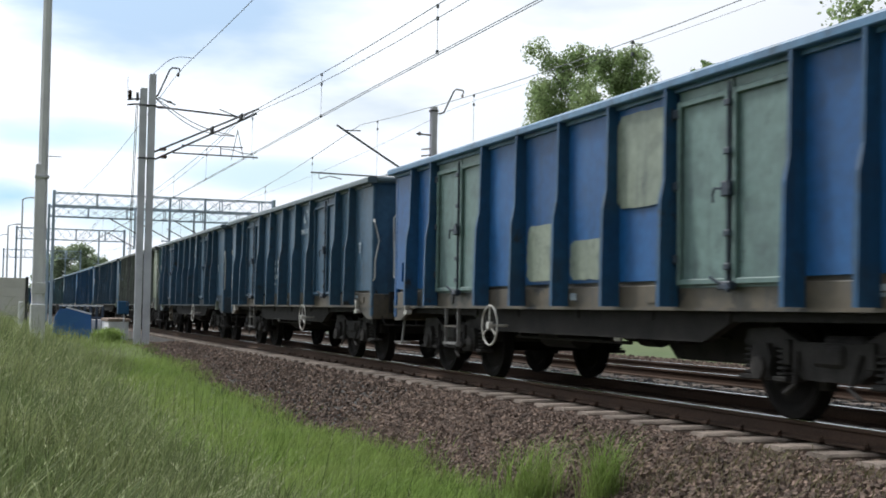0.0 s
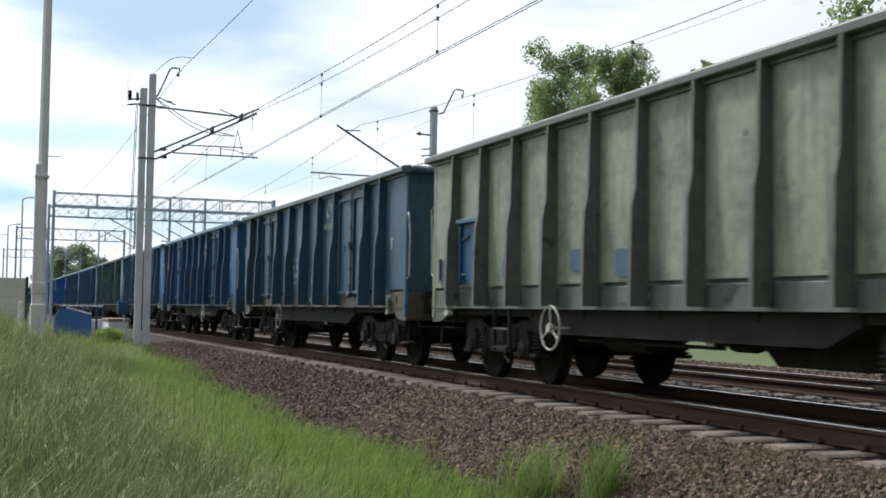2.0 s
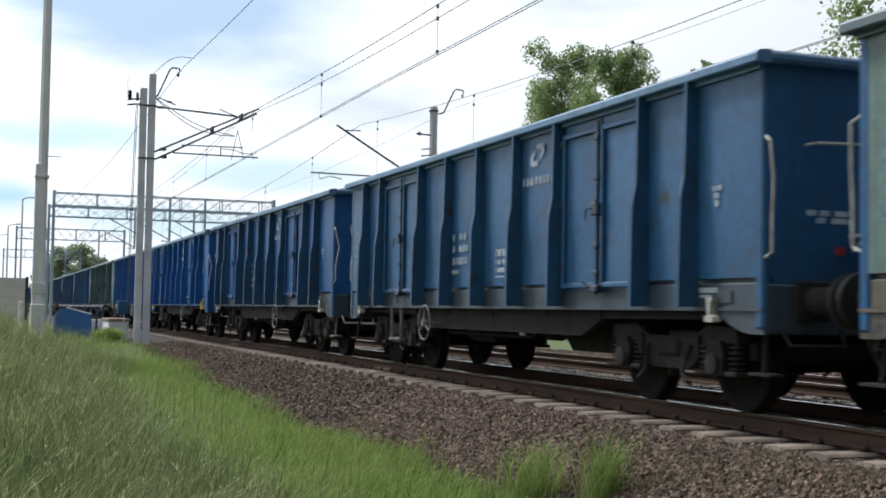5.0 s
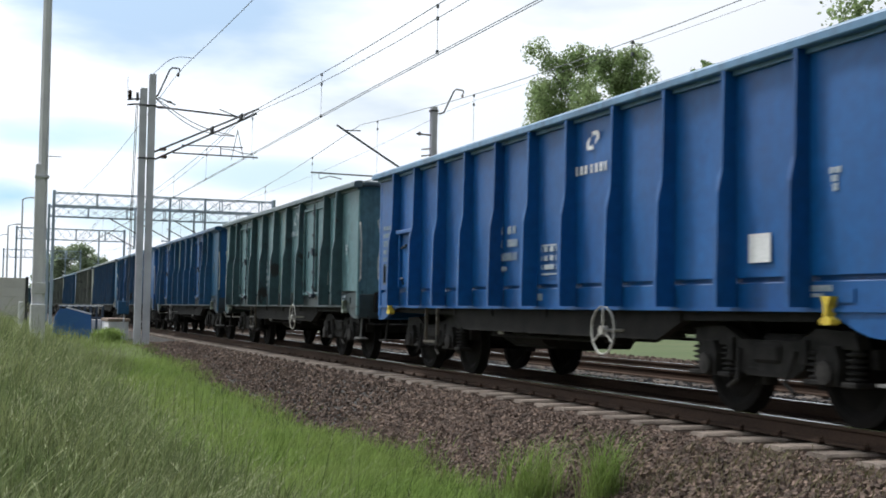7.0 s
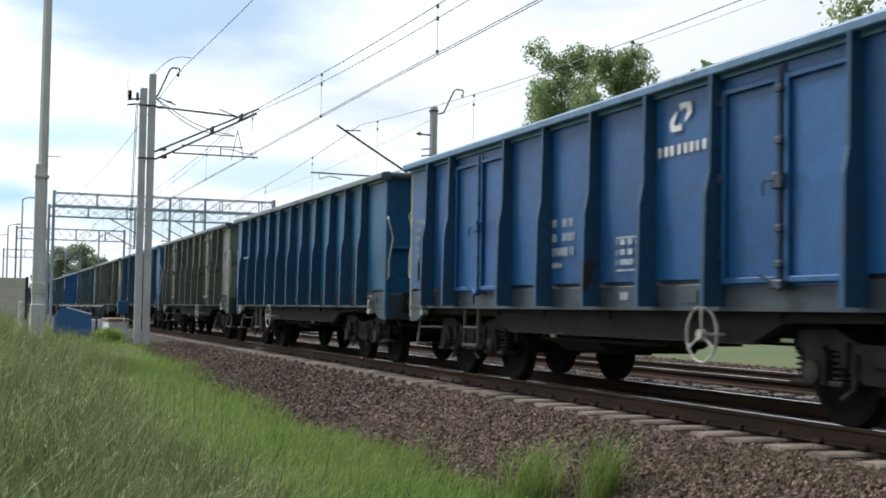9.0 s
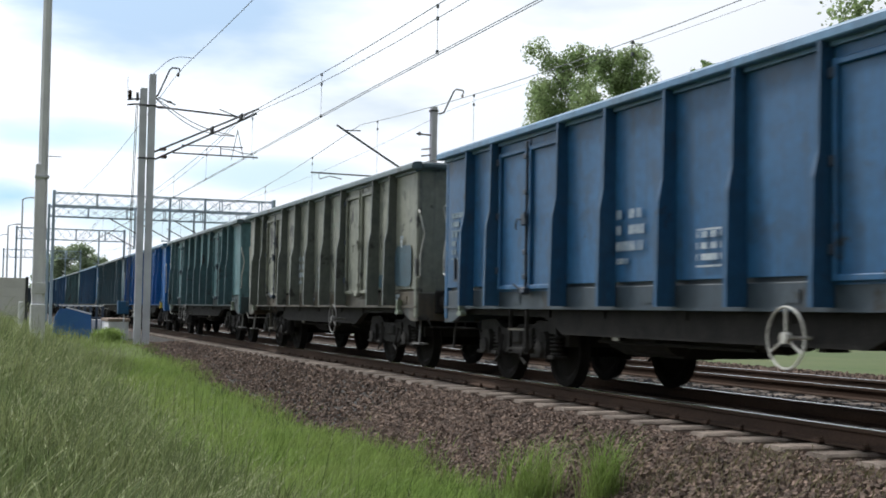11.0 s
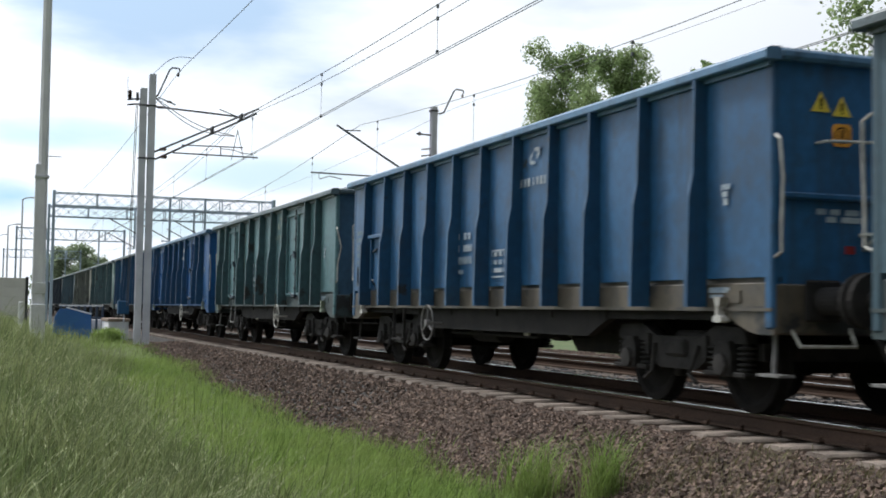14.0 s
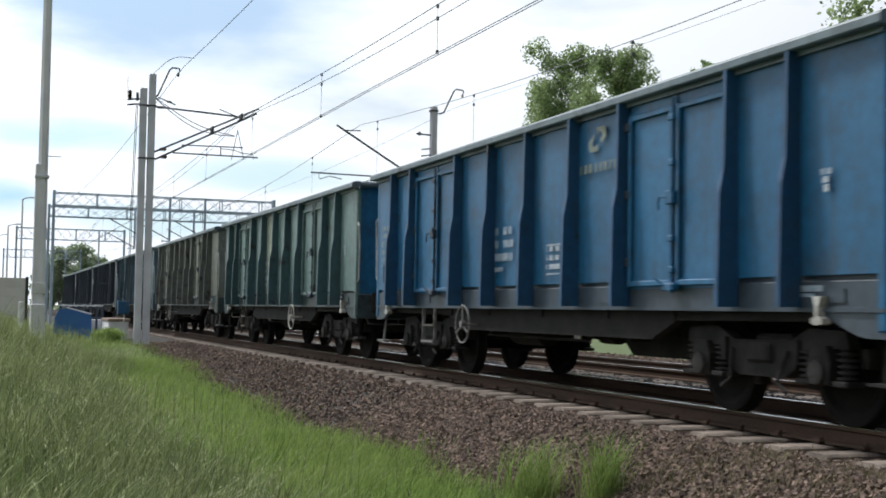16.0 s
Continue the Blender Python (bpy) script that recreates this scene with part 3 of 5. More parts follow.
def portal(x, y0, y1, z0, z1, drops, label, base_z=-0.4):
    """Lattice portal over the tracks: two legs, a box truss with zigzag lacing, hanging drop posts."""
    th = empty("track_portal", pose(x, 0, 0))
    tagged(th, label, "portal", "lattice portals")
    w = 0.45
    for s in (-1, 1):
        for z in (z0, z1):
            bm = bmesh.new()
            bar(bm, (s * w, y0, z), (s * w, y1, z), 0.06)
            part("chord", bm, PORTAL, th)
        n = int((y1 - y0) / 0.85)
        for i in range(n):
            a, b = y0 + (y1 - y0) * i / n, y0 + (y1 - y0) * (i + 1) / n
            c = (a + b) / 2
            bm = bmesh.new()
            bar(bm, (s * w, a, z0), (s * w, b, z1), 0.022)
            bar(bm, (s * w, a, z1), (s * w, b, z0), 0.022)
            if i % 3 == 0:
                bar(bm, (s * w, a, z0), (s * w, a, z1), 0.06)
            part("lacing", bm, PORTAL, th)
    for i in range(7):
        y = y0 + (y1 - y0) * i / 6
        for z in (z0, z1):
            bm = bmesh.new()
            bar(bm, (-w, y, z), (w, y, z), 0.05)
            part("cross_member", bm, PORTAL, th)
    for y in (y0, y1):
        bm = bmesh.new()
        for s in (-1, 1):
            bar(bm, (s * 0.2, y, base_z), (s * 0.2, y, z1 + 0.15), 0.12, 0.16)
        n = 12
        for i in range(n):
            za = base_z + (z1 - base_z) * i / n
            zb = base_z + (z1 - base_z) * (i + 1) / n
            s = 1 if i % 2 else -1
            bar(bm, (s * 0.2, y, za), (-s * 0.2, y, zb), 0.05)
        part("leg", bm, PORTAL, th)
    for y, zl in drops:
        bm = bmesh.new()
        bar(bm, (0, y, z1), (0, y, zl), 0.13)
        bar(bm, (0, y, zl), (0, y - 0.5, zl + 0.02), 0.07)
        part("drop_post", bm, PORTAL, th)
        bm = bmesh.new()
        rod(bm, [(0, y, zl + 0.1), (0, y - 1.9, zl + 1.1)], 0.035)
        part("cantilever", bm, STEEL_DARK, th)


portal(-80, -3.6, 10.0, 6.98, 7.74, [(1.6, 5.2), (3.4, 5.0), (5.6, 5.2)], "grey lattice steel portal spanning the tracks")
portal(-92, -3.3, 10.9, 7.1, 7.8, [(2.6, 5.0), (6.8, 5.4)], "grey lattice steel portal spanning the tracks further off")
portal(-121, -4.7, 4.9, 6.9, 7.9, [(2.6, 4.8)], "distant lattice portal over the tracks")
portal(-170, -5.0, 4.5, 6.9, 7.9, [(2.6, 4.8)], "distant lattice portal over the tracks")


def slab():
    bm = bmesh.new()
    box(bm, -23.8, -21.6, 5.35, 5.85, -0.3, -0.09, 0.02)
    tagged(part("concrete_slab", bm, CONCRETE), "pale concrete slab lying beside the second track", "slab")


slab()


# ---- wagons ----
HALF, SIDE, TOP, FLOOR = 6.385, 1.345, 3.215, 0.955
DOOR_A = [-5.30, -4.385, -2.41, -1.215, 0.0, 1.215, 2.41, 4.385, 5.30]
EVEN = [-6.385 + 1.064 * i for i in range(1, 12)]
CACHE = {}


def cached(key, build):
    if key not in CACHE:
        bm = bmesh.new()
        build(bm)
        me = bpy.data.meshes.new(key.split(":")[0])
        bmesh.ops.recalc_face_normals(bm, faces=bm.faces)
        bm.to_mesh(me)
        bm.free()
        CACHE[key] = me
    return CACHE[key]


def stanchion_build(bm):
    # channel post that narrows above its knee and flares to the foot
    for z0, z1, w0, w1, d0, d1 in ((0.99, 1.28, 0.038, 0.038, 0.205, 0.205), (1.28, 2.02, 0.038, 0.034, 0.205, 0.19), (2.02, 2.22, 0.034, 0.028, 0.19, 0.145), (2.22, 3.105, 0.028, 0.025, 0.145, 0.13)):
        q = [bm.verts.new(v) for v in ((-w0, 0, z0), (w0, 0, z0), (w0 * 0.9, -d0, z0), (-w0 * 0.9, -d0, z0), (-w1, 0, z1), (w1, 0, z1), (w1 * 0.8, -d1, z1), (-w1 * 0.8, -d1, z1))]
        for f in ((3, 2, 1, 0), (4, 5, 6, 7), (0, 1, 5, 4), (1, 2, 6, 5), (2, 3, 7, 6), (3, 0, 4, 7)):
            bm.faces.new([q[i] for i in f])


def panel_mesh(x0, x1, dent):
    w = round(x1 - x0, 3)

    def build(bm):
        rng = random.Random(int(w * 1000) + dent)
        nx, nz = 6, 8
        amp = rng.uniform(0.008, 0.022)
        grid_v = []
        for i in range(nx + 1):
            col = []
            for k in range(nz + 1):
                u, t = i / nx, k / nz
                bulge = amp * math.sin(math.pi * u) * math.sin(math.pi * t) * (1 if dent % 2 else -1) + rng.uniform(-0.0034, 0.0034)
                col.append(bm.verts.new((u * w, bulge if 0 < i < nx else 0, 1.25 + t * 1.87)))
            grid_v.append(col)
        for i in range(nx):
            for k in range(nz):
                f = bm.faces.new((grid_v[i][k], grid_v[i + 1][k], grid_v[i + 1][k + 1], grid_v[i][k + 1]))
                f.smooth = True
        b = [bm.verts.new(v) for v in ((0, 0.04, 1.25), (w, 0.04, 1.25), (w, 0.04, 3.12), (0, 0.04, 3.12))]
        bm.faces.new(b[::-1])
    return cached(f"side_panel:{w}:{dent}", build)


def door_build(bm):
    # one leaf: sheet with a raised frame of flat bars, hinges on the outer edge
    w = 0.9
    box(bm, 0.0, w, -0.012, 0.03, 1.17, 3.06)
    for x0, x1 in ((0.015, 0.07), (w - 0.07, w - 0.015)):
        box(bm, x0, x1, -0.06, -0.012, 1.19, 2.96, 0.01)
    box(bm, 0.07, w - 0.07, -0.055, -0.012, 2.9, 2.955, 0.008)
    box(bm, 0.07, w - 0.07, -0.055, -0.012, 1.195, 1.25, 0.008)


def hinge_build(bm):
    box(bm, -0.07, 0.05, -0.075, -0.02, 0, 0.09, 0.01)
    rod(bm, [(-0.06, -0.07, -0.02), (-0.06, -0.07, 0.11)], 0.018, 6)


def gap_shade_build(bm):
    # backing behind the leaves, near-black: shade and grime of the gaps as colour
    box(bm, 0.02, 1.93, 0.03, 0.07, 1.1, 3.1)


def latch_build(bm):
    # upright locking bar between the leaves, with its keepers, lever and foot catch
    rod(bm, [(0, -0.05, 1.12), (0, -0.05, 3.02)], 0.017, 6)
    for z in (1.32, 1.62, 2.36, 2.8):
        box(bm, -0.045, 0.045, -0.085, -0.03, z, z + 0.06, 0.008)
    box(bm, -0.07, 0.07, -0.1, -0.03, 1.98, 2.12, 0.012)
    rod(bm, [(-0.05, -0.1, 2.05), (-0.13, -0.12, 2.06), (-0.16, -0.12, 2.0), (-0.15, -0.12, 1.93)], 0.013, 5)
    rod(bm, [(0.05, -0.1, 2.1), (0.1, -0.12, 2.13), (0.12, -0.12, 2.05)], 0.013, 5)
    box(bm, -0.1, 0.1, -0.11, -0.03, 1.14, 1.22, 0.012)
    bar(bm, (-0.02, -0.11, 1.2), (0.15, -0.15, 1.14), 0.03)
    bar(bm, (-0.06, -0.11, 1.2), (-0.17, -0.14, 1.26), 0.022)


def rim_build(bm):
    # rounded coping tube along the top edge
    prof = [(0.03, 3.1), (-0.12, 3.1), (-0.132, 3.112), (-0.132, 3.172), (-0.118, 3.192), (-0.085, 3.208), (0.0, 3.216), (0.03, 3.21)]
    e0 = [bm.verts.new((-HALF - 0.09, -SIDE + y, z)) for y, z in prof]
    e1 = [bm.verts.new((HALF + 0.09, -SIDE + y, z)) for y, z in prof]
    n = len(prof)
    for k in range(n):
        bm.faces.new((e0[k], e0[(k + 1) % n], e1[(k + 1) % n], e1[k]))
    bm.faces.new(e0[::-1])
    bm.faces.new(e1)
    box(bm, -HALF, HALF, -SIDE - 0.04, -SIDE + 0.02, 3.06, 3.11)


def end_rim_build(bm):
    box(bm, HALF - 0.06, HALF + 0.09, -SIDE + 0.03, SIDE - 0.03, 3.11, TOP - 0.002, 0.03)


def sill_build(bm):
    # side beam set back under the sheets, with a dark groove above it and a small flange below
    box(bm, -HALF, HALF, -SIDE + 0.015, -SIDE + 0.1, FLOOR, 1.205, 0.008)
    box(bm, -HALF, HALF, -SIDE + 0.06, -SIDE + 0.1, 1.205, 1.252)
    box(bm, -HALF, HALF, -SIDE - 0.012, -SIDE + 0.015, FLOOR, FLOOR + 0.03)
    for x in (-3.9, -0.6, 1.8, 5.7):
        box(bm, x, x + 0.2, -SIDE, -SIDE + 0.015, 1.03, 1.14)


def corner_build(bm):
    # folded corner sheet, flush with the side
    box(bm, HALF - 0.11, HALF + 0.008, -SIDE - 0.006, -SIDE + 0.08, 0.80, 3.1, 0.02)


def gusset_build(bm):
    # the beam's end dips to the headstock in a curve
    low = [(HALF - 0.95 + 0.75 * t, 0.955 - 0.2 * (t * t * (3 - 2 * t))) for t in np.linspace(0, 1, 7)]
    prism(bm, [(HALF - 0.95, 1.0), *low, (HALF + 0.006, 0.755), (HALF + 0.006, 1.0)], -SIDE + 0.011, -SIDE + 0.06)


def end_build(bm):
    box(bm, HALF - 0.04, HALF, -SIDE + 0.05, SIDE - 0.05, 1.18, 3.11)


def ledge_build(bm):
    box(bm, HALF, HALF + 0.17, -0.45, 0.1, 1.62, 1.65, 0.006)
    for y in (-0.4, 0.05):
        bar(bm, (HALF, y, 1.5), (HALF + 0.15, y, 1.62), 0.02)


def end_beam_build(bm):
    box(bm, HALF, HALF + 0.07, -SIDE + 0.06, SIDE - 0.06, 0.0, 0.06, 0.015)


def headstock_build(bm):
    box(bm, HALF - 0.3, HALF + 0.012, -1.325, 1.325, 0.757, 1.2, 0.02)


def floor_build(bm):
    box(bm, -HALF + 0.05, HALF - 0.05, -1.24, 1.24, 1.12, 1.2)


def frame_build(bm):
    box(bm, -HALF + 0.3, HALF - 0.3, -0.32, 0.32, 0.74, 1.1, 0.02)


def cross_bar_build(bm):
    box(bm, -0.09, 0.09, -1.25, 1.25, 0.86, 1.1)


def side_bar_build(bm):
    prism(bm, [(-HALF + 0.3, 1.1), (HALF - 0.3, 1.1), (HALF - 0.3, 0.88), (3.2, 0.86), (2.7, 0.66), (-2.7, 0.66), (-3.2, 0.86), (-HALF + 0.3, 0.88)], -0.05, 0.05)


def rigging_build(bm):
    prism(bm, [(-2.9, 0.86), (0.3, 0.86), (0.3, 0.66), (0.0, 0.6), (-0.9, 0.6), (-1.1, 0.44), (-2.4, 0.44), (-2.9, 0.56)], -0.55, 0.55)


def truss_build(bm):
    prism(bm, [(-2.3, 0.86), (2.3, 0.86), (1.5, 0.7), (-1.5, 0.7)], -0.22, 0.22)


def brake_build(bm):
    lathe(bm, [(0.05, -0.5), (0.19, -0.46), (0.19, 0.46), (0.05, 0.5)], 14, "x", (-1.5, -0.62, 0.66))
    lathe(bm, [(0.05, -0.2), (0.15, -0.18), (0.15, 0.18), (0.05, 0.2)], 12, "x", (0.6, -0.55, 0.7))
    rod(bm, [(-2.6, -0.85, 0.7), (2.6, -0.85, 0.7)], 0.025, 6)
    rod(bm, [(-2.2, -1.0, 0.86), (-2.2, -1.0, 0.6), (0.9, -1.0, 0.6), (0.9, -1.0, 0.86)], 0.02, 6)
    for x in (-2.0, -0.9, 1.0, 1.9):
        box(bm, x - 0.05, x + 0.05, -1.05, -0.8, 0.62, 0.88)


def wheelset_build(bm):
    lathe(bm, [(0.07, -1.05), (0.07, -0.85), (0.1, -0.82), (0.1, -0.80), (0.33, -0.78), (0.39, -0.82), (0.46, -0.815), (0.467, -0.715), (0.49, -0.70), (0.49, -0.685), (0.39, -0.685), (0.32, -0.73), (0.09, -0.70),
               (0.085, 0.70), (0.32, 0.73), (0.39, 0.685), (0.49, 0.685), (0.49, 0.70), (0.467, 0.715), (0.46, 0.815), (0.39, 0.82), (0.33, 0.78), (0.1, 0.80), (0.07, 0.85), (0.07, 1.05)], 28, "y")


def bogie_side_build(bm):
    # cast frame: arched over the axle boxes, hung low in the middle; paired coil springs beside each box
    out = [(-1.22, 0.66), (-1.18, 0.8), (-0.7, 0.82), (-0.42, 0.7), (0.42, 0.7), (0.7, 0.82), (1.18, 0.8), (1.22, 0.66), (0.66, 0.64), (0.5, 0.46), (0.34, 0.38), (-0.34, 0.38), (-0.5, 0.46), (-0.66, 0.64)]
    prism(bm, out, -1.08, -0.96)
    for s in (-1, 1):
        prism(bm, [(s * 0.9 - 0.13, 0.36), (s * 0.9 - 0.15, 0.56), (s * 0.9 - 0.1, 0.68), (s * 0.9 + 0.1, 0.68), (s * 0.9 + 0.15, 0.56), (s * 0.9 + 0.13, 0.36)], -1.14, -0.9)
        lathe(bm, [(0.03, -1.19), (0.10, -1.18), (0.115, -1.13), (0.115, -1.0)], 12, "y", (s * 0.9, 0, 0.46))
        for o in (-0.25, 0.25):
            for k in range(5):
                lathe(bm, [(0.055, 0), (0.09, 0.008), (0.09, 0.024), (0.055, 0.032)], 10, "z", (s * 0.9 + o, -1.03, 0.40 + 0.05 * k))
            lathe(bm, [(0.045, 0.38), (0.045, 0.66)], 8, "z", (s * 0.9 + o, -1.03, 0))
            box(bm, s * 0.9 + o - 0.1, s * 0.9 + o + 0.1, -1.13, -0.93, 0.345, 0.395, 0.012)
        rod(bm, [(s * 0.42, -1.1, 0.62), (s * 0.36, -1.16, 0.34), (s * 0.5, -1.16, 0.26)], 0.022, 6)
        box(bm, s * 0.55 - 0.04, s * 0.55 + 0.04, -1.12, -1.06, 0.5, 0.72, 0.01)
    box(bm, -0.2, 0.2, -1.12, -0.94, 0.5, 0.68, 0.03)


def bolster_build(bm):
    box(bm, -0.28, 0.28, -0.95, 0.95, 0.5, 0.76, 0.03)
    for s in (-1, 1):
        box(bm, s * 1.24 - 0.06, s * 1.24 + 0.06, -0.95, 0.95, 0.5, 0.66)
        box(bm, s * 0.4 - 0.04, s * 0.4 + 0.04, -0.85, 0.85, 0.35, 0.47)
        for t in (-1, 1):
            box(bm, s * 0.42 - 0.06, s * 0.42 + 0.06, t * 0.77 - 0.07, t * 0.77 + 0.07, 0.28, 0.62, 0.02)


def buffer_build(bm):
    lathe(bm, [(0.12, 0), (0.12, 0.32), (0.09, 0.33), (0.09, 0.47), (0.225, 0.49), (0.235, 0.535), (0.2, 0.56)], 20, "x", (HALF + 0.06, -0.875, 1.05))
    box(bm, HALF + 0.05, HALF + 0.09, -1.06, -0.69, 0.87, 1.23, 0.02)


def coupling_build(bm):
    rod(bm, [(HALF, 0, 1.02), (HALF + 0.32, 0, 1.0), (HALF + 0.42, 0, 1.1)], 0.05, 8)
    rod(bm, [(HALF + 0.3, -0.06, 1.0), (HALF + 0.62, -0.06, 0.86)], 0.022, 6)
    rod(bm, [(HALF + 0.3, 0.06, 1.0), (HALF + 0.62, 0.06, 0.86)], 0.022, 6)


def hose_build(bm):
    rod(bm, [(HALF + 0.05, -0.35, 0.85), (HALF + 0.15, -0.35, 0.7), (HALF + 0.28, -0.34, 0.5), (HALF + 0.4, -0.33, 0.42), (HALF + 0.5, -0.32, 0.5)], 0.026, 6)


def ring_build(bm):
    n, R = 22, 0.255
    pts = [(R * math.cos(2 * math.pi * i / n), 0, R * math.sin(2 * math.pi * i / n)) for i in range(n + 1)]
    rod(bm, pts, 0.0115, 6)
    for a in (90, 210, 330):
        bar(bm, (0, 0, 0), (R * math.cos(radians(a)), 0, R * math.sin(radians(a))), 0.017, 0.014)
    lathe(bm, [(0.05, -0.03), (0.05, 0.03)], 10)
    rod(bm, [(0, 0, 0), (0, 0.35, 0.0), (0, 0.35, 0.25)], 0.02, 6)


def step_build(bm):
    for s in (-0.25, 0.25):
        bar(bm, (s, 0, 0.96), (s, 0, 0.42), 0.02, 0.045)
    bar(bm, (-0.25, 0, 0.46), (0.25, 0, 0.46), 0.09, 0.03)


def loop_step_build(bm):
    rod(bm, [(-0.29, 0, 0.96), (-0.28, -0.03, 0.58), (-0.23, -0.03, 0.53), (0.23, -0.03, 0.53), (0.28, -0.03, 0.58), (0.29, 0, 0.96)], 0.019, 8)


def rung_build(bm):
    bar(bm, (-0.25, 0, 0.7), (0.25, 0, 0.7), 0.07, 0.025)


def shunter_step_build(bm):
    rod(bm, [(HALF - 0.15, -1.2, 0.85), (HALF - 0.12, -1.24, 0.42)], 0.02, 6)
    box(bm, HALF - 0.27, HALF + 0.05, -1.31, -1.15, 0.395, 0.418)


def under_rail_build(bm):
    rod(bm, [(HALF + 0.0, -0.55, 0.82), (HALF + 0.09, -0.55, 0.66), (HALF + 0.09, -1.12, 0.66), (HALF + 0.0, -1.15, 0.8)], 0.016, 6)


def hook_build(bm):
    prism(bm, [(-0.05, 1.08), (0.06, 1.08), (0.025, 1.0), (0.02, 0.92), (0.07, 0.9), (0.075, 0.865), (0.03, 0.85), (-0.04, 0.85), (-0.075, 0.87), (-0.065, 0.9), (-0.02, 0.92), (-0.022, 1.0)], -SIDE - 0.07, -SIDE + 0.02)


def grip_build(bm, bent):
    b = 0.06 if bent else 0.0
    rod(bm, [(0, 0, 1.42), (0, -0.09, 1.46), (0.0, -0.09, 1.75), (b, -0.11, 2.1), (-0.02, -0.09, 2.42), (0, 0, 2.47)], 0.015, 6)


def end_grip_build(bm):
    rod(bm, [(HALF, -0.9, 2.42), (HALF + 0.14, -0.9, 2.42), (HALF + 0.14, -0.25, 2.44), (HALF, -0.25, 2.44)], 0.014, 6)


def sheet_build(w, h):
    def build(bm):
        box(bm, -w / 2, w / 2, -0.004, 0.0, -h / 2, h / 2)
    return build


def patch_build(w, h):
    """A hand-painted patch with wavering edges."""
    def build(bm):
        rng = random.Random(int(w * 1000 + h * 77))
        n = 28
        top = []
        for k in range(n):
            a = 2 * math.pi * k / n
            c, s = math.cos(a), math.sin(a)
            r = 1 / max(abs(c), abs(s)) * rng.uniform(0.93, 1.0)
            top.append(bm.verts.new((c * r * w / 2, -0.002, s * r * h / 2)))
        bm.faces.new(top)
    return build


def bars_build(rows):
    """Rows of plain bars in place of lettering: each row a list of (start, length)."""
    def build(bm):
        z = 0.0
        for h, cells in rows:
            for a, l in cells:
                box(bm, a, a + l, -0.003, 0.0, z - h, z)
            z -= h * (1.75 if h > 0.056 else 1.3)
    return build


def emblem_build(bm, size):
    # two angular hooks, each turned half round from the other
    hook = [(-0.25, 0.95), (0.75, 0.95), (1.0, 0.72), (1.0, 0.1), (0.3, -0.5), (0.42, 0.0), (0.62, 0.22), (0.5, 0.5), (0.15, 0.58), (-0.05, 0.35), (-0.12, 0.62)]
    for s in (1, -1):
        bm.faces.new([bm.verts.new((s * x * size * 1.3 + s * 0.1 * size, -0.003, s * z * size)) for x, z in hook])


def holder_build(bm):
    # open frame for a paper label
    for x0, x1, z0, z1 in ((-0.15, -0.12, -0.17, 0.17), (0.12, 0.15, -0.17, 0.17), (-0.12, 0.12, -0.17, -0.13)):
        box(bm, x0, x1, -0.035, 0.0, z0, z1)
    box(bm, -0.12, 0.12, -0.012, 0.0, -0.13, 0.15)


def plate_build(bm):
    # lever box with its handle
    box(bm, -0.075, 0.075, -0.03, 0.0, -0.12, 0.1, 0.008)
    bar(bm, (-0.02, -0.05, -0.08), (0.04, -0.06, 0.07), 0.025)
    bar(bm, (-0.05, 0.0, 0.1), (-0.05, 0.05, 0.3), 0.03)


WORDMARK = [(0.1, [(-0.43 + 0.11 * k + (0.03 if k > 2 else 0), 0.058 if k % 3 else 0.044) for k in range(8)])]
NUMBERS = [(0.095, [(0, 0.036), (0.065, 0.036), (0.27, 0.034), (0.33, 0.04), (0.43, 0.03), (0.48, 0.036)]), (0.095, [(0, 0.036), (0.06, 0.036), (0.27, 0.036), (0.325, 0.03), (0.375, 0.025), (0.425, 0.036), (0.48, 0.036), (0.54, 0.036)]), (0.1, [(0, 0.034), (0.06, 0.036), (0.12, 0.036), (0.18, 0.036), (0.24, 0.036), (0.3, 0.034), (0.36, 0.036), (0.45, 0.03), (0.52, 0.036)]), (0.06, [(0, 0.03), (0.045, 0.03), (0.09, 0.03), (0.135, 0.03), (0.2, 0.045)])]
LOADS = [(0.02, [(0, 0.42)]), (0.06, [(0.0, 0.02), (0.08, 0.1), (0.24, 0.1), (0.4, 0.02)]), (0.06, [(0, 0.02), (0.08, 0.1), (0.24, 0.1), (0.4, 0.02)]), (0.06, [(0.0, 0.02), (0.08, 0.28), (0.4, 0.02)]), (0.02, [(0, 0.42)])]
SMALL = [(0.05, [(0, 0.05), (0.07, 0.07)]), (0.05, [(0.02, 0.08)]), (0.06, [(0.04, 0.06)])]
CORNER = [(0.07, [(0, 0.1), (0.13, 0.14), (0.3, 0.16)]), (0.07, [(0, 0.06), (0.1, 0.2)]), (0.02, [(0, 0.34)]), (0.07, [(0.02, 0.08), (0.14, 0.1)]), (0.07, [(0.02, 0.16)]), (0.07, [(0.02, 0.06), (0.12, 0.08)]), (0.02, [(0, 0.3)])]
ENDTEXT = [(0.05, [(0, 0.1), (0.14, 0.1), (0.3, 0.14)]), (0.05, [(0.1, 0.1), (0.26, 0.2)])]


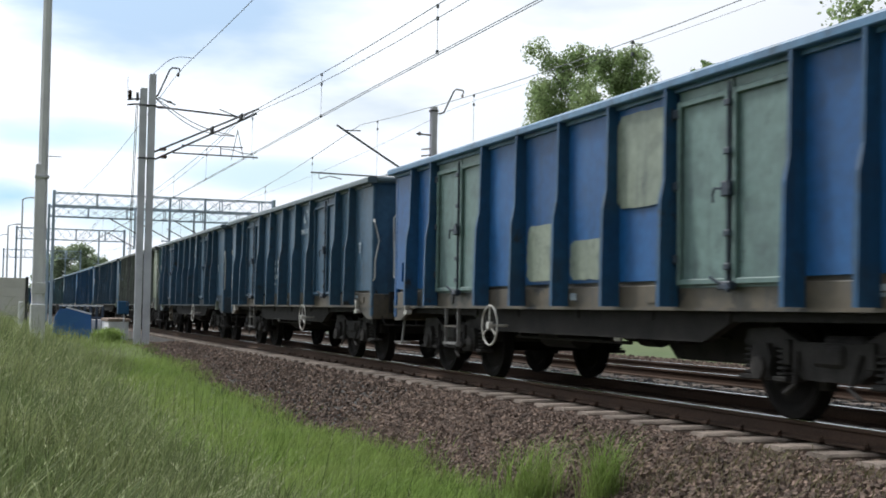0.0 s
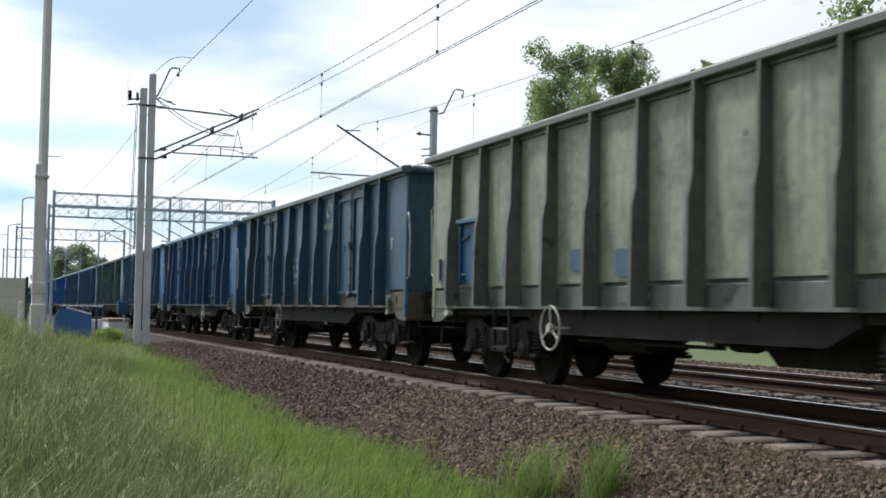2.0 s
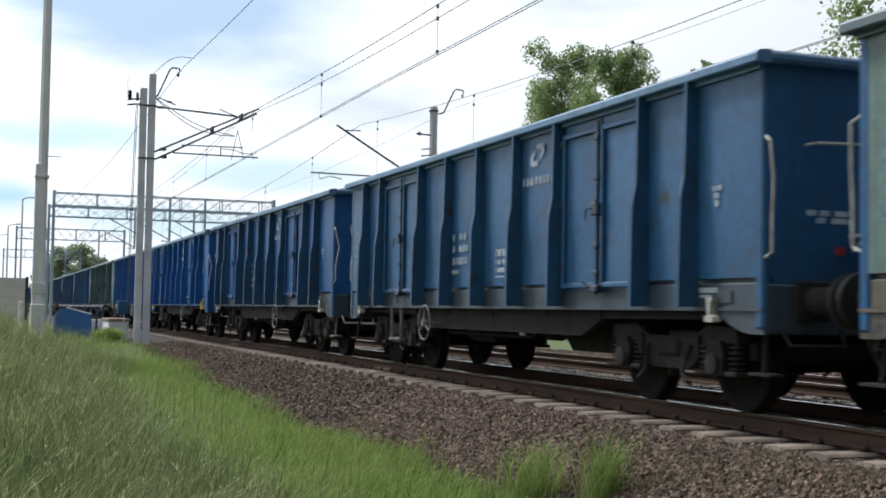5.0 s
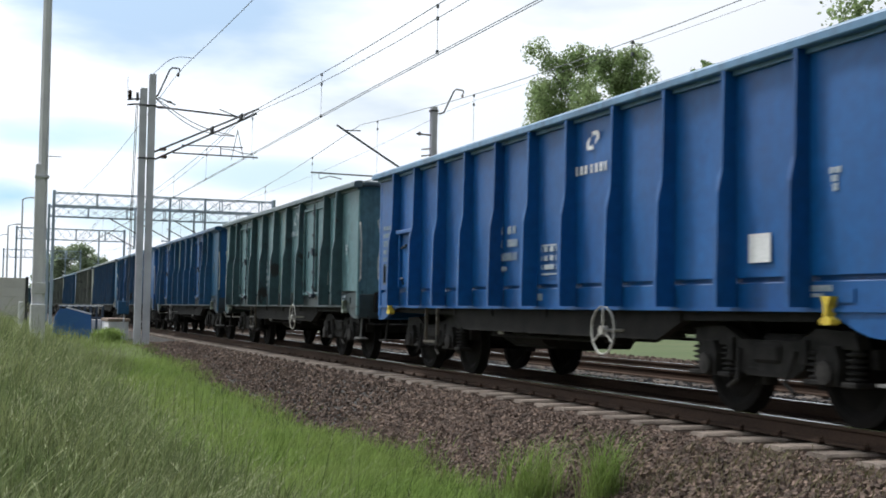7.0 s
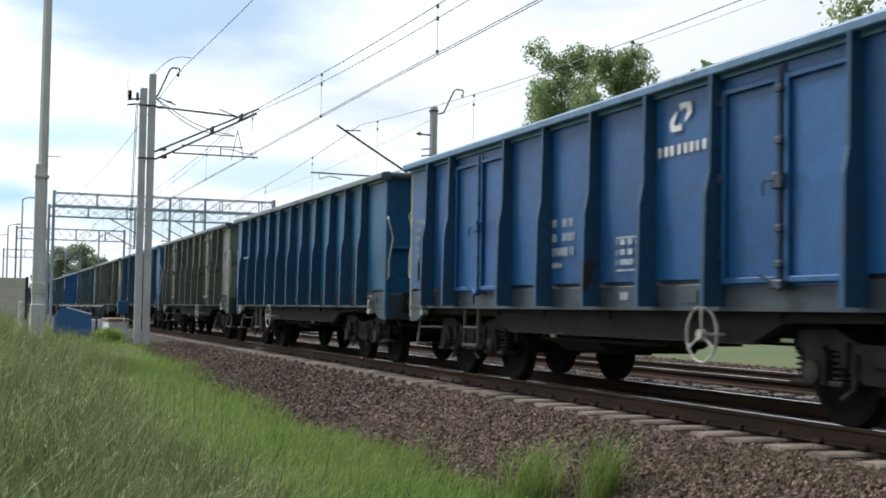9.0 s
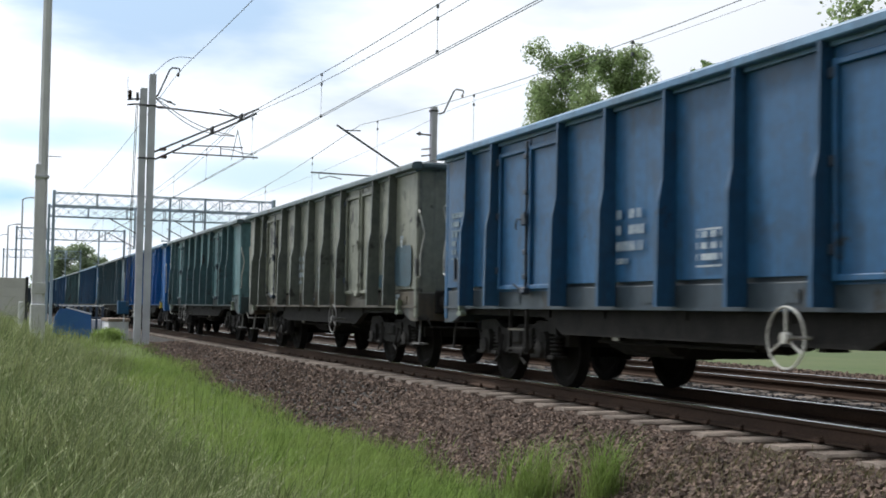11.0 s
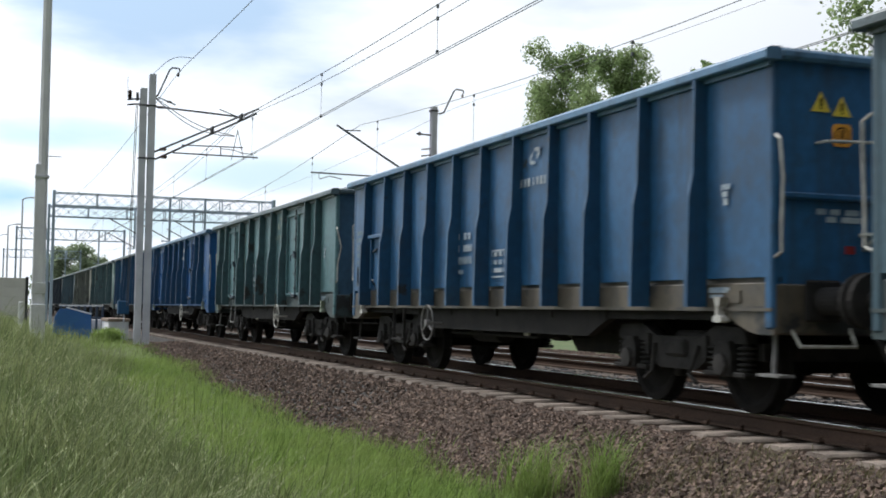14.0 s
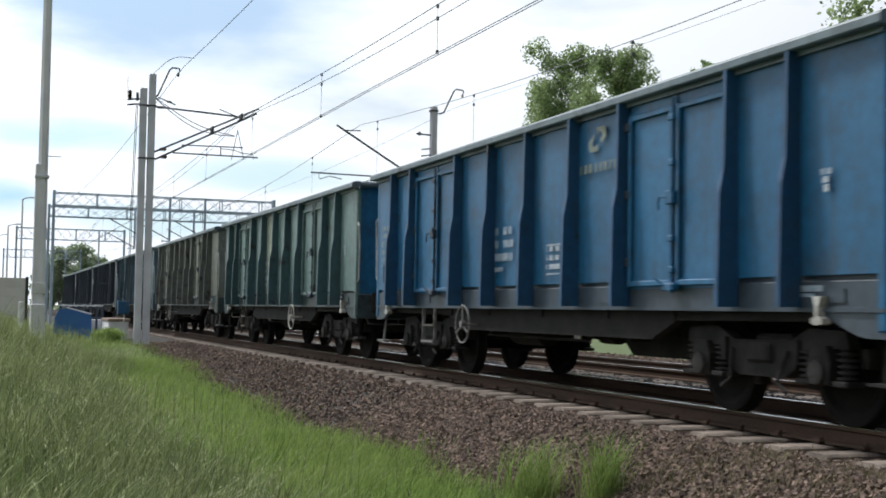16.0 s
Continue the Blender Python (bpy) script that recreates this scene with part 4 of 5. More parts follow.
def wagon(spec):
    colour, even, ring_front = P[spec["paint"]], spec.get("even", False), spec["ring"] > 0
    th = empty("gondola_wagon")
    tagged(th, spec["label"], "freight wagon", "gondola wagons of the train")
    posts = EVEN if even else DOOR_A
    doors = [] if even else [-4.385, 2.41]
    door_m = P[spec.get("doors", spec["paint"])]
    green = spec["paint"] in ("sage", "teal_green", "olive", "pale")
    sill_m = P[spec.get("sill", "grime_warm" if green else "grime")]
    over = spec.get("panels", {})
    flip = Matrix.Rotation(math.pi, 4, "Z")
    rng = random.Random(spec["seed"])
    # posts take a darker copy of the side paint, shade included in its colour
    shaded_posts = {"olive": "shaded_olive", "pale": "shaded_olive", "sage": "shaded_green", "teal_green": "shaded_green", "royal": "sooty_shaded_blue", "azure": "sooty_shaded_blue", "slate": "sooty_shaded_slate", "mid": "sooty_shaded_blue", "teal": "sooty_shaded_blue"}
    post_m = P[spec.get("posts", shaded_posts.get(spec["paint"], spec["paint"]))]
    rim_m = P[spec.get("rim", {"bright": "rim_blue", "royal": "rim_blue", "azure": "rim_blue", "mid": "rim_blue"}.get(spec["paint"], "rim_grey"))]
    for side in (0, 1):
        S = flip if side else Matrix()
        edges = [-HALF + 0.1] + posts + [HALF - 0.1]
        n = 0
        for a, b in zip(edges, edges[1:]):
            if a in doors:
                continue
            m = P[over[n]] if (n in over and side == 0) else colour
            part("side_panel", panel_mesh(a, b, rng.randrange(3)), m, th, m=S @ pose(a, -SIDE, 0))
            n += 1
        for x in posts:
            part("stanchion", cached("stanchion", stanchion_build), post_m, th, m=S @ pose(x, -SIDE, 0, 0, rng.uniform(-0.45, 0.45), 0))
        for x in doors:
            for o in (0.045, 0.995):
                part("door_leaf", cached("door_leaf", door_build), door_m, th, m=S @ pose(x + 0.01 + o, -SIDE + 0.01, 0))
            for o, r in ((0.055, 1), (1.905, -1)):
                for z in (1.4, 2.1, 2.8):
                    part("hinge", cached("hinge", hinge_build), P["dark"], th, m=S @ pose(x + o, -SIDE + 0.01, z) @ Matrix.Diagonal((r, 1, 1, 1)))
            part("door_jamb", cached("door_jamb", gap_shade_build), UNDER, th, m=S @ pose(x, -SIDE, 0))
            part("door_latch", cached("door_latch", latch_build), P["dark"] if rng.random() < 0.75 else door_m, th, m=S @ pose(x + 0.975, -SIDE + 0.0, 0))
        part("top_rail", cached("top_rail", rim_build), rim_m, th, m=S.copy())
        part("side_sill", cached("side_sill", sill_build), sill_m, th, m=S.copy())
        em = P[spec.get("end", spec["paint"])]
        ew = part("end_wall", cached("end_wall", end_build), em, th, m=S.copy())
        if even:
            part("beam", cached("end_beam", end_beam_build), em, ew, m=pose(0, 0, 1.92))
        part("end_ledge", cached("end_ledge", ledge_build), PALE_ROD, ew, "pale foot ledge")
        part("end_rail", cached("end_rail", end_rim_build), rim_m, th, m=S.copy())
        part("headstock", cached("headstock", headstock_build), sill_m, th, m=S.copy())
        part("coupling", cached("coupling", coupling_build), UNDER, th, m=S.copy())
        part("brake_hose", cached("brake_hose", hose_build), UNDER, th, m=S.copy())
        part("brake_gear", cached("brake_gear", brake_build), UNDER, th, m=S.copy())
        part("end_grip", cached("end_grip", end_grip_build), PALE_ROD, th, "pale grip rail", m=S.copy())
        for mir in (1, -1):
            M = S @ Matrix.Diagonal((1, mir, 1, 1))
            part("corner_post", cached("corner_post", corner_build), P[spec.get("corner", spec["paint"])] if mir < 0 and side == 1 else colour, th, m=M)
            part("corner_gusset", cached("corner_gusset", gusset_build), sill_m, th, m=M)
            bf = part("buffer", cached("buffer", buffer_build), UNDER, th, m=M)
            part("under_rail", cached("under_rail", under_rail_build), PALE_ROD if rng.random() < 0.4 else BOGIE, th, m=M)
            part("shunter_step", cached("shunter_step", shunter_step_build), DULL_ROD if rng.random() < 0.5 else BOGIE, th, m=M)
            bent = rng.random() < 0.4
            part("grip_rail", cached("grip_rail:%d" % bent, lambda bm: grip_build(bm, bent)), PALE_ROD, th, "bent pale grip rail" if bent else "pale grip rail", m=M @ pose(HALF + 0.015, -SIDE + 0.02, 0, 0, 0, 90))
            hk = YELLOW if spec.get("hook") == "yellow" and spec["paint"] == "bright" else (P["cream"] if spec.get("hook") else PALE_ROD)
            part("towing_hook", cached("towing_hook", hook_build), hk, th, m=M @ pose(HALF - 0.75, 0, 0))
        rd = abs(spec["ring"]) + 1.0
        rx = rd if (ring_front == (side == 0)) else -rd
        part("brake_wheel", cached("brake_wheel", ring_build), PALE_ROD if rng.random() < 0.6 else DULL_ROD, th, "spoked hand brake wheel", m=S @ pose(rx, -SIDE - 0.13, 0.74))
        loop = spec.get("loop", False)
        st = part("step", cached("step:%d" % loop, loop_step_build if loop else step_build), DULL_ROD if loop else DULL_ROD if rng.random() < 0.4 else (P["rusty"] if rng.random() < 0.5 else BOGIE), th, m=S @ pose(spec.get("step", -3.76), -SIDE + 0.02, 0))
        if rng.random() < 0.45 and not loop:
            part("rung", cached("rung", rung_build), P["rusty"], st)
        if even:
            dr = part("hatch_door", cached("hatch_door", hatch_build), P[spec.get("hatch", spec["paint"])], th, m=S @ pose(-5.15, -SIDE - 0.01, 0))
            part("bolt", cached("hatch_bolt", hatch_bolt_build), P["dark"], dr)
            part("catch", cached("hatch_catch", hatch_catch_build), P["dark"], dr)
        # markings
        def mark(name, key, build, mat, x, z, y=-SIDE - 0.024):
            ob = part(name, cached(key, build), mat, th, m=S @ pose(x, y, z))
            if name in ("lettering", "emblem"):
                tagged(ob, kind="stuff")
        white = MARK
        if spec.get("emblem"):
            ec = {"white": WHITE_PAINT, "worn": MARK, "yellow": P["cream"]}[spec["emblem"]]
            ex = 1.74 if not even else 1.52
            mark("emblem", "emblem:%d" % even, lambda bm: emblem_build(bm, 0.105 if even else 0.14), ec, ex, 2.82)
            mark("lettering", "wordmark", bars_build(WORDMARK), ec, ex + 0.02, 2.56)
        if spec.get("text", True):
            mark("lettering", "numbers", bars_build(NUMBERS), white, -1.12 if not even else -1.1, 2.0)
            mark("lettering", "loads", bars_build(LOADS), white, 0.46 if not even else 0.2, 1.72)
            mark("lettering", "small", bars_build(SMALL), white, HALF - 0.75, 2.1)
            if not green:
                mark("lettering", "corner", bars_build(CORNER), FAINT_MARK, -HALF + 0.3, 2.3)
        part("label_holder", cached("label_holder", holder_build), P["dark"] if rng.random() < 0.6 else colour, th, m=S @ pose(-HALF + (0.6 if not even else 0.5), -SIDE - 0.004, 1.5))
        part("changeover_plate", cached("changeover_plate", plate_build), PALE_ROD, th, m=S @ pose(-1.5 if ring_front else 0.9, -1.15, 0.74))
        tagged(part("lettering", cached("silltext", bars_build([(0.05, [(0, 0.34)]), (0.03, [(0.02, 0.22)])])), MARK, th, m=S @ pose(HALF - 1.3 + 0.3 * rng.random(), -SIDE + 0.013, 1.17)), kind="stuff")
        tagged(part("lettering", cached("sillmark", bars_build([(0.08, [(0, 0.16)])])), MARK, th, m=S @ pose(-0.5 + rng.random(), -SIDE + 0.013, 1.14)), kind="stuff")
        if side == 0:
            for x0, x1, z0, z1, col in spec.get("patches", ()):
                part("paint_patch", cached("patch:%.2f:%.2f" % (x1 - x0, z1 - z0), patch_build(x1 - x0, z1 - z0)), P[col], th, m=S @ pose((x0 + x1) / 2, -SIDE - 0.0205, (z0 + z1) / 2))
        if spec.get("sheet"):
            mark("label_sheet", "sheet", sheet_build(0.32, 0.25), WHITE_PAINT, HALF - spec["sheet"], spec.get("sheet_z", 1.5))
        M = S @ pose(HALF, -1.0, 0, 0, 0, 90)
        tagged(part("lettering", cached("endtext", bars_build(ENDTEXT)), MARK, th, m=S @ pose(HALF + 0.006, -0.9, 1.85, 0, 0, 90)), kind="stuff")
        part("marker", cached("marker", sheet_build(0.1, 0.07)), RED_LENS, th, m=S @ pose(HALF + 0.006, -0.55, 1.5, 0, 0, 90))
        if spec.get("signs"):
            signs = [("triangle", triangle_build, YELLOW, "yellow warning triangle", -0.64, 2.74), ("diamond", diamond_build, ORANGE, "orange warning sign", -0.64, 2.5)]
            if even:
                signs.append(("triangle", triangle_build, YELLOW, "yellow warning triangle", -0.86, 2.77))
            for key, build, mat, label, y, z in signs:
                sg = part("warning_sign", cached(key, build), mat, th, label, m=S @ pose(HALF + 0.008, y, z, 0, 0, 90))
                part("symbol", cached("symbol:" + key, symbol_build(key == "diamond")), WHEEL, sg, "black symbol")
    part("floor", cached("floor", floor_build), P["brown"], th)
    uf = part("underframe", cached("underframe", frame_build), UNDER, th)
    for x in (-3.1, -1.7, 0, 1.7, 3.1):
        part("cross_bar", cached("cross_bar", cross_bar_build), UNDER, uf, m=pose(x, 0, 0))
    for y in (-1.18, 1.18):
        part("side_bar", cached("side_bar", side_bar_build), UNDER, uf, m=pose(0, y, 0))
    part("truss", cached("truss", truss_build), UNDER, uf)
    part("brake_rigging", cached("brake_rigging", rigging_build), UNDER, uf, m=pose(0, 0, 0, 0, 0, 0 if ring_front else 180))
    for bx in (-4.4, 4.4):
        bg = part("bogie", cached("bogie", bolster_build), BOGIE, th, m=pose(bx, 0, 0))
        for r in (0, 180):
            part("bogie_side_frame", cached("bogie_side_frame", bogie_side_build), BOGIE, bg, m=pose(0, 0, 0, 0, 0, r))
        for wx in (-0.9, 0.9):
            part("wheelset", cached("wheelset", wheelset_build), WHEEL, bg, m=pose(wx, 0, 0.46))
    return th


def hatch_build(bm):
    box(bm, 0.0, 0.72, -0.012, 0.0, 1.28, 2.15)
    for x0, x1 in ((0, 0.05), (0.67, 0.72)):
        box(bm, x0, x1, -0.06, -0.012, 1.28, 2.12)
    box(bm, -0.03, 0.77, -0.1, -0.012, 2.12, 2.18, 0.01)


def hatch_bolt_build(bm):
    bar(bm, (0.05, -0.025, 1.9), (0.3, -0.03, 1.94), 0.03)


def hatch_catch_build(bm):
    rod(bm, [(0.15, -0.012, 1.32), (0.2, -0.08, 1.42), (0.3, -0.08, 1.4)], 0.015, 5)


def triangle_build(bm):
    prism(bm, [(-0.1, -0.075), (0.1, -0.075), (0.0, 0.1)], -0.004, 0.0)


def symbol_build(ringed):
    def build(bm):
        if ringed:
            for k in range(12):
                a, b = math.pi * k / 6, math.pi * (k + 1) / 6
                bm.faces.new([bm.verts.new((r * math.cos(q), -0.006, r * math.sin(q))) for r, q in ((0.075, a), (0.075, b), (0.06, b), (0.06, a))])
        box(bm, -0.014, 0.016, -0.007, -0.005, -0.03, 0.045)
        box(bm, -0.012, 0.012, -0.007, -0.005, -0.055, -0.04)
    return build


def diamond_build(bm):
    prism(bm, [(-0.1, -0.07), (-0.07, -0.1), (0.07, -0.1), (0.1, -0.07), (0.1, 0.07), (0.07, 0.1), (-0.07, 0.1), (-0.1, 0.07)], -0.004, 0.0)


def train():
    W = dict
    rows = [
        W(paint="royal", doors="sage", ring=-1, sill="rusty", patches=[(1.2, 2.3, 2.0, 3.0, "cream"), (-1.1, -0.1, 1.28, 1.98, "cream"), (0.1, 1.1, 1.28, 1.74, "cream")], text=False, label="royal blue open freight wagon with sage doors and cream patches"),
        W(paint="slate", ring=1, emblem="worn", sill="rusty", label="faded slate-blue open freight wagon with rusty sill and steel doors"),
        W(paint="slate", ring=1, emblem="worn", signs=True, hook="yellow", label="slate blue open freight wagon with warning signs on its end"),
        W(paint="pale", rim="shaded_olive", sill="shaded_olive", even=True, ring=-1, sheet=2.0, text=False, end="teal_green", hatch="mid", patches=[(-3.7, -3.2, 1.3, 1.62, "mid"), (-1.72, -1.35, 1.38, 1.64, "slate"), (-0.65, -0.2, 1.3, 1.6, "slate"), (-4.6, -4.3, 1.3, 1.55, "slate")], label="pale olive open freight wagon with bare ribbed sides"),
        W(paint="slate", ring=-1, emblem="yellow", sill="rusty", hook="yellow", end="steel", label="grey-blue worn open freight wagon with rusty sill"),
        W(paint="mid", ring=1, emblem="worn", sheet=2.3, hook="yellow", label="clean mid-blue open freight wagon with a white label"),
        W(paint="azure", ring=1, sheet=4.75, sheet_z=1.39, posts="slate", rim="rim_blue", doors="azure", loop=True, panels={0: "flaked", 2: "flaked_blue", 5: "azure"}, patches=[(1.27, 2.35, 2.28, 3.04, "cream"), (-1.1, -0.3, 1.36, 3.0, "cream"), (0.35, 0.9, 1.3, 1.78, "sage"), (-6.1, -5.45, 1.95, 2.3, "azure")], end="brown", corner="mid", label="patched blue open freight wagon with cream panels and rusty end"),
        W(paint="azure", posts="shaded_green", rim="rim_grey", end="mid", ring=-1, panels={0: "sage", 2: "azure", 3: "sage", 4: "sage", 5: "cream", 6: "royal", 7: "sage"}, patches=[(1.25, 2.3, 1.99, 2.5, "royal"), (-1.05, -0.2, 1.3, 1.5, "royal"), (5.5, 6.2, 1.3, 1.5, "mid")], doors="sage", sill="rusty", label="blue and sage patchwork open freight wagon"),
        W(paint="mid", ring=-1, emblem="worn", label="mid-blue open freight wagon"),
        W(paint="royal", ring=1, emblem="worn", label="royal blue open freight wagon"),
        W(paint="bright", ring=1.3, emblem="white", signs=True, hook="yellow", sill="royal", label="freshly painted bright blue open freight wagon"),
        W(paint="bright", even=True, ring=1, emblem="white", sheet=1.7, signs=True, hook="yellow", sill="bright", label="bright blue open freight wagon with even ribs"),
        W(paint="teal_green", ring=1, emblem="worn", sheet=2.1, hook="yellow", step=-2.76, panels={0: "flaked", 4: "flaked"}, label="worn teal-green open freight wagon with chipped paint"),
        W(paint="teal", ring=-1, posts="mid", rim="mid", doors="royal", panels={0: "flaked", 1: "flaked", 2: "flaked_blue", 3: "flaked", 4: "mid", 5: "flaked_blue", 6: "flaked"}, end="royal", emblem="yellow", hook="yellow", label="blue and faded green open freight wagon"),
        W(paint="royal", ring=1.3, emblem="white", hook="yellow", corner="cream", label="royal blue open freight wagon with white markings"),
        W(paint="teal", even=True, ring=-1, text=False, label="teal-blue open freight wagon with even ribs"),
        W(paint="olive", ring=1, label="brown-grey worn open freight wagon"),
        W(paint="mid", ring=1, hook="yellow", label="mid-blue open freight wagon"),
        W(paint="olive", ring=1, emblem="yellow", sill="rusty", hook="yellow", patches=[(5.35, 6.2, 1.28, 1.95, "steel"), (4.5, 5.1, 1.28, 1.5, "steel")], label="grey-olive open freight wagon with peeling paint"),
        W(paint="teal_green", ring=-1, loop=True, hook="yellow", text=False, panels={0: "flaked"}, label="grey-green worn open freight wagon"),
        W(paint="bright", ring=-1, emblem="white", hook="yellow", sill="royal", label="freshly painted bright blue open freight wagon"),
        W(paint="steel", ring=-1, emblem="yellow", hook="yellow", sill="grime_warm", label="blue-grey open freight wagon with scratched paint"),
        W(paint="mid", even=True, ring=-1, emblem="worn", signs=True, sill="rusty", label="mid-blue open freight wagon with even ribs and warning signs"),
        W(paint="teal_green", ring=1, loop=True, emblem="yellow", signs=True, hook="yellow", end="slate", panels={2: "flaked"}, label="faded teal-green open freight wagon with blue end and warning signs"),
        W(paint="royal", ring=1, emblem="white", signs=True, hook="yellow", sill="royal", label="royal blue open freight wagon with white markings"),
        W(paint="teal", ring=-1, emblem="yellow", label="teal-blue open freight wagon with yellow markings"),
        W(paint="sage", ring=1, panels={1: "cream", 3: "pale"}, end="teal", label="pale sage open freight wagon with worn paint"),
        W(paint="olive", ring=-1, label="grey worn open freight wagon"),
        W(paint="steel", ring=1, label="grey-blue open freight wagon"),
        W(paint="dark", ring=-1, label="dark blue open freight wagon"),
        W(paint="dark", ring=1, label="dark blue open freight wagon"),
        W(paint="dark", ring=-1, label="dark blue open freight wagon at the end of the train"),
    ]
    made = []
    for i, s in enumerate(rows):
        s["seed"] = i
        made.append(wagon(s))
    return made


TRAIN = train()


# ---- beside the track ----
def tapered(bm, a, b, w0, w1, sides=4):
    a, b = Vector(a), Vector(b)
    rings = []
    for c, w in ((a, w0), (b, w1)):
        k = math.sqrt(0.5) if sides == 4 else 0.5
        rings.append([bm.verts.new(c + Vector((math.cos(2 * math.pi * (i + 0.5) / sides) * w * k, math.sin(2 * math.pi * (i + 0.5) / sides) * w * k, 0))) for i in range(sides)])
    for i in range(sides):
        j = (i + 1) % sides
        bm.faces.new((rings[0][i], rings[0][j], rings[1][j], rings[1][i]))
    bm.faces.new(rings[0][::-1])
    bm.faces.new(rings[1])
    return bm


def concrete_pole():
    z = float(ground_z(-31, -6.35))
    th = empty("concrete_pole", pose(-31, -6.34, z))
    tagged(th, "tall pale concrete pole with a white-painted foot on the grass bank", "pole")
    bm = bmesh.new()
    tapered(bm, (0, 0.0, -0.2), (0, -0.03, 10.5 - z), 0.27, 0.2, 8)
    part("shaft", bm, CONCRETE, th)
    bm = bmesh.new()
    box(bm, -0.11, 0.11, -0.18, -0.03, -0.2, 4.22 - z, 0.02)
    part("stub_post", bm, CONCRETE, th)
    bm = bmesh.new()
    box(bm, -0.17, 0.17, -0.2, 0.135, -0.2, 0.92 - z, 0.02)
    part("foot", bm, WHITE_PAINT, th, "white-painted foot")
    bm = bmesh.new()
    box(bm, -0.135, 0.135, -0.187, 0.127, 1.16 - z, 1.42 - z, 0.01)
    part("white_band", bm, WHITE_PAINT, th, "white-painted band")
    for zz in (3.9,):
        bm = bmesh.new()
        box(bm, -0.14, 0.14, -0.19, 0.132, zz - z, zz + 0.05 - z)
        part("clamp", bm, STEEL_GREY, th)
    bm = bmesh.new()
    rod(bm, [(0, 0.1, 4.42 - z), (0, 0.4, 4.42 - z)], 0.012)
    part("bracket", bm, STEEL_GREY, th)


concrete_pole()


def noise_barrier():
    th = empty("noise_barrier", pose(-70, 0, 0))
    tagged(th, "grey noise barrier of ribbed concrete panels at the embankment's foot", "wall", kind="structure")
    for i in range(4):
        y1 = -5.27 - 3.0 * i
        for k in range(5):
            bm = bmesh.new()
            box(bm, -0.07, 0.07, y1 - 2.86, y1 - 0.14, -0.2 + 0.5 * k + 0.001, -0.2 + 0.5 * k + 0.499, 0.02)
            part("panel", bm, BARRIER, th)
        bm = bmesh.new()
        box(bm, -0.12, 0.12, y1 - 0.14, y1, -0.4, 2.36, 0.01)
        part("post", bm, STEEL_DARK, th)


noise_barrier()


RAIL_BLUE = surface("dark_blue_railing_paint", (0.03, 0.05, 0.085), (0.045, 0.065, 0.1), 5, 0.6, 0, 0.1)


def stair_parapet():
    """Blue sheet parapet of a stair down beside the bridge, with its white rails."""
    th = empty("stair_parapet", pose(-46.5, 0, 0))
    tagged(th, "blue sheet-metal stair parapet with a white handrail", "parapet")
    bm = bmesh.new()
    out = [(-5.2, 0.1), (-5.15, 0.48), (-5.0, 0.76), (-4.74, 0.79), (-3.92, 0.57), (-3.86, -0.6), (-5.2, -0.6)]
    a = [bm.verts.new((-0.06, y, z)) for y, z in out]
    b = [bm.verts.new((0.06, y, z)) for y, z in out]
    bm.faces.new(a)
    bm.faces.new(b[::-1])
    for i in range(len(out)):
        bm.faces.new((a[i], b[i], b[(i + 1) % len(out)], a[(i + 1) % len(out)]))
    bmesh.ops.recalc_face_normals(bm, faces=bm.faces)
    part("sheet", bm, STAIR_BLUE, th)
    bm = bmesh.new()
    rod(bm, [(0, -4.76, 0.82), (0, -3.9, 0.60)], 0.035)
    part("coping", bm, WHITE_PAINT, th)
    bm = bmesh.new()
    rod(bm, [(-1.0, -4.95, 0.88), (-1.0, -3.4, 0.89)], 0.03)
    part("handrail", bm, WHITE_PAINT, th)
    bm = bmesh.new()
    rod(bm, [(-1.0, -4.95, 0.45), (-1.0, -3.4, 0.46)], 0.045)
    part("mid_rail", bm, RAIL_BLUE, th)
    for y in np.linspace(-4.9, -3.42, 8):
        bm = bmesh.new()
        rod(bm, [(-1.0, y, 0.88), (-1.0, y, -0.55)], 0.045)
        part("baluster", bm, RAIL_BLUE, th)
    bm = bmesh.new()
    rod(bm, [(0.3, -3.85, -0.5), (0.3, -3.85, -0.12), (0.3, -3.4, -0.08)], 0.035)
    part("end_rail", bm, WHITE_PAINT, th)


stair_parapet()


def bridge_wall():
    th = empty("bridge_parapet_wall", pose(-45, 0, 0))
    tagged(th, "pale weathered concrete wall beside the track", "wall")
    bm = bmesh.new()
    box(bm, -2.5, 0.0, -3.44, -2.75, -0.5, 0.36, 0.02)
    box(bm, -3.2, -2.9, -4.3, -3.1, -0.5, 0.4, 0.02)
    part("wall", bm, CONCRETE, th)
    bm = bmesh.new()
    box(bm, -2.6, 0.06, -3.47, -2.7, 0.36, 0.47, 0.015)
    part("coping", bm, surface("rusty_coping", (0.3, 0.23, 0.18), (0.2, 0.15, 0.12), 3, 0.9), th)
    for i in range(7):
        bm = bmesh.new()
        box(bm, 0.0, 0.04, -3.40 + i * 0.1, -3.36 + i * 0.1, -0.5, 0.34)
        part("rib", bm, CONCRETE, th)
    th = empty("trackside_cabinet", pose(-44.5, -2.98, 0))
    tagged(th, "small blue-grey trackside box on a thin post", "cabinet")
    bm = bmesh.new()
    box(bm, -0.12, 0.12, -0.22, 0.16, 0.62, 1.08, 0.02)
    part("box", bm, P["mid"], th)
    bm = bmesh.new()
    bar(bm, (0, 0, -0.5), (0, 0, 0.62), 0.05)
    part("post", bm, STEEL_GREY, th)


bridge_wall()


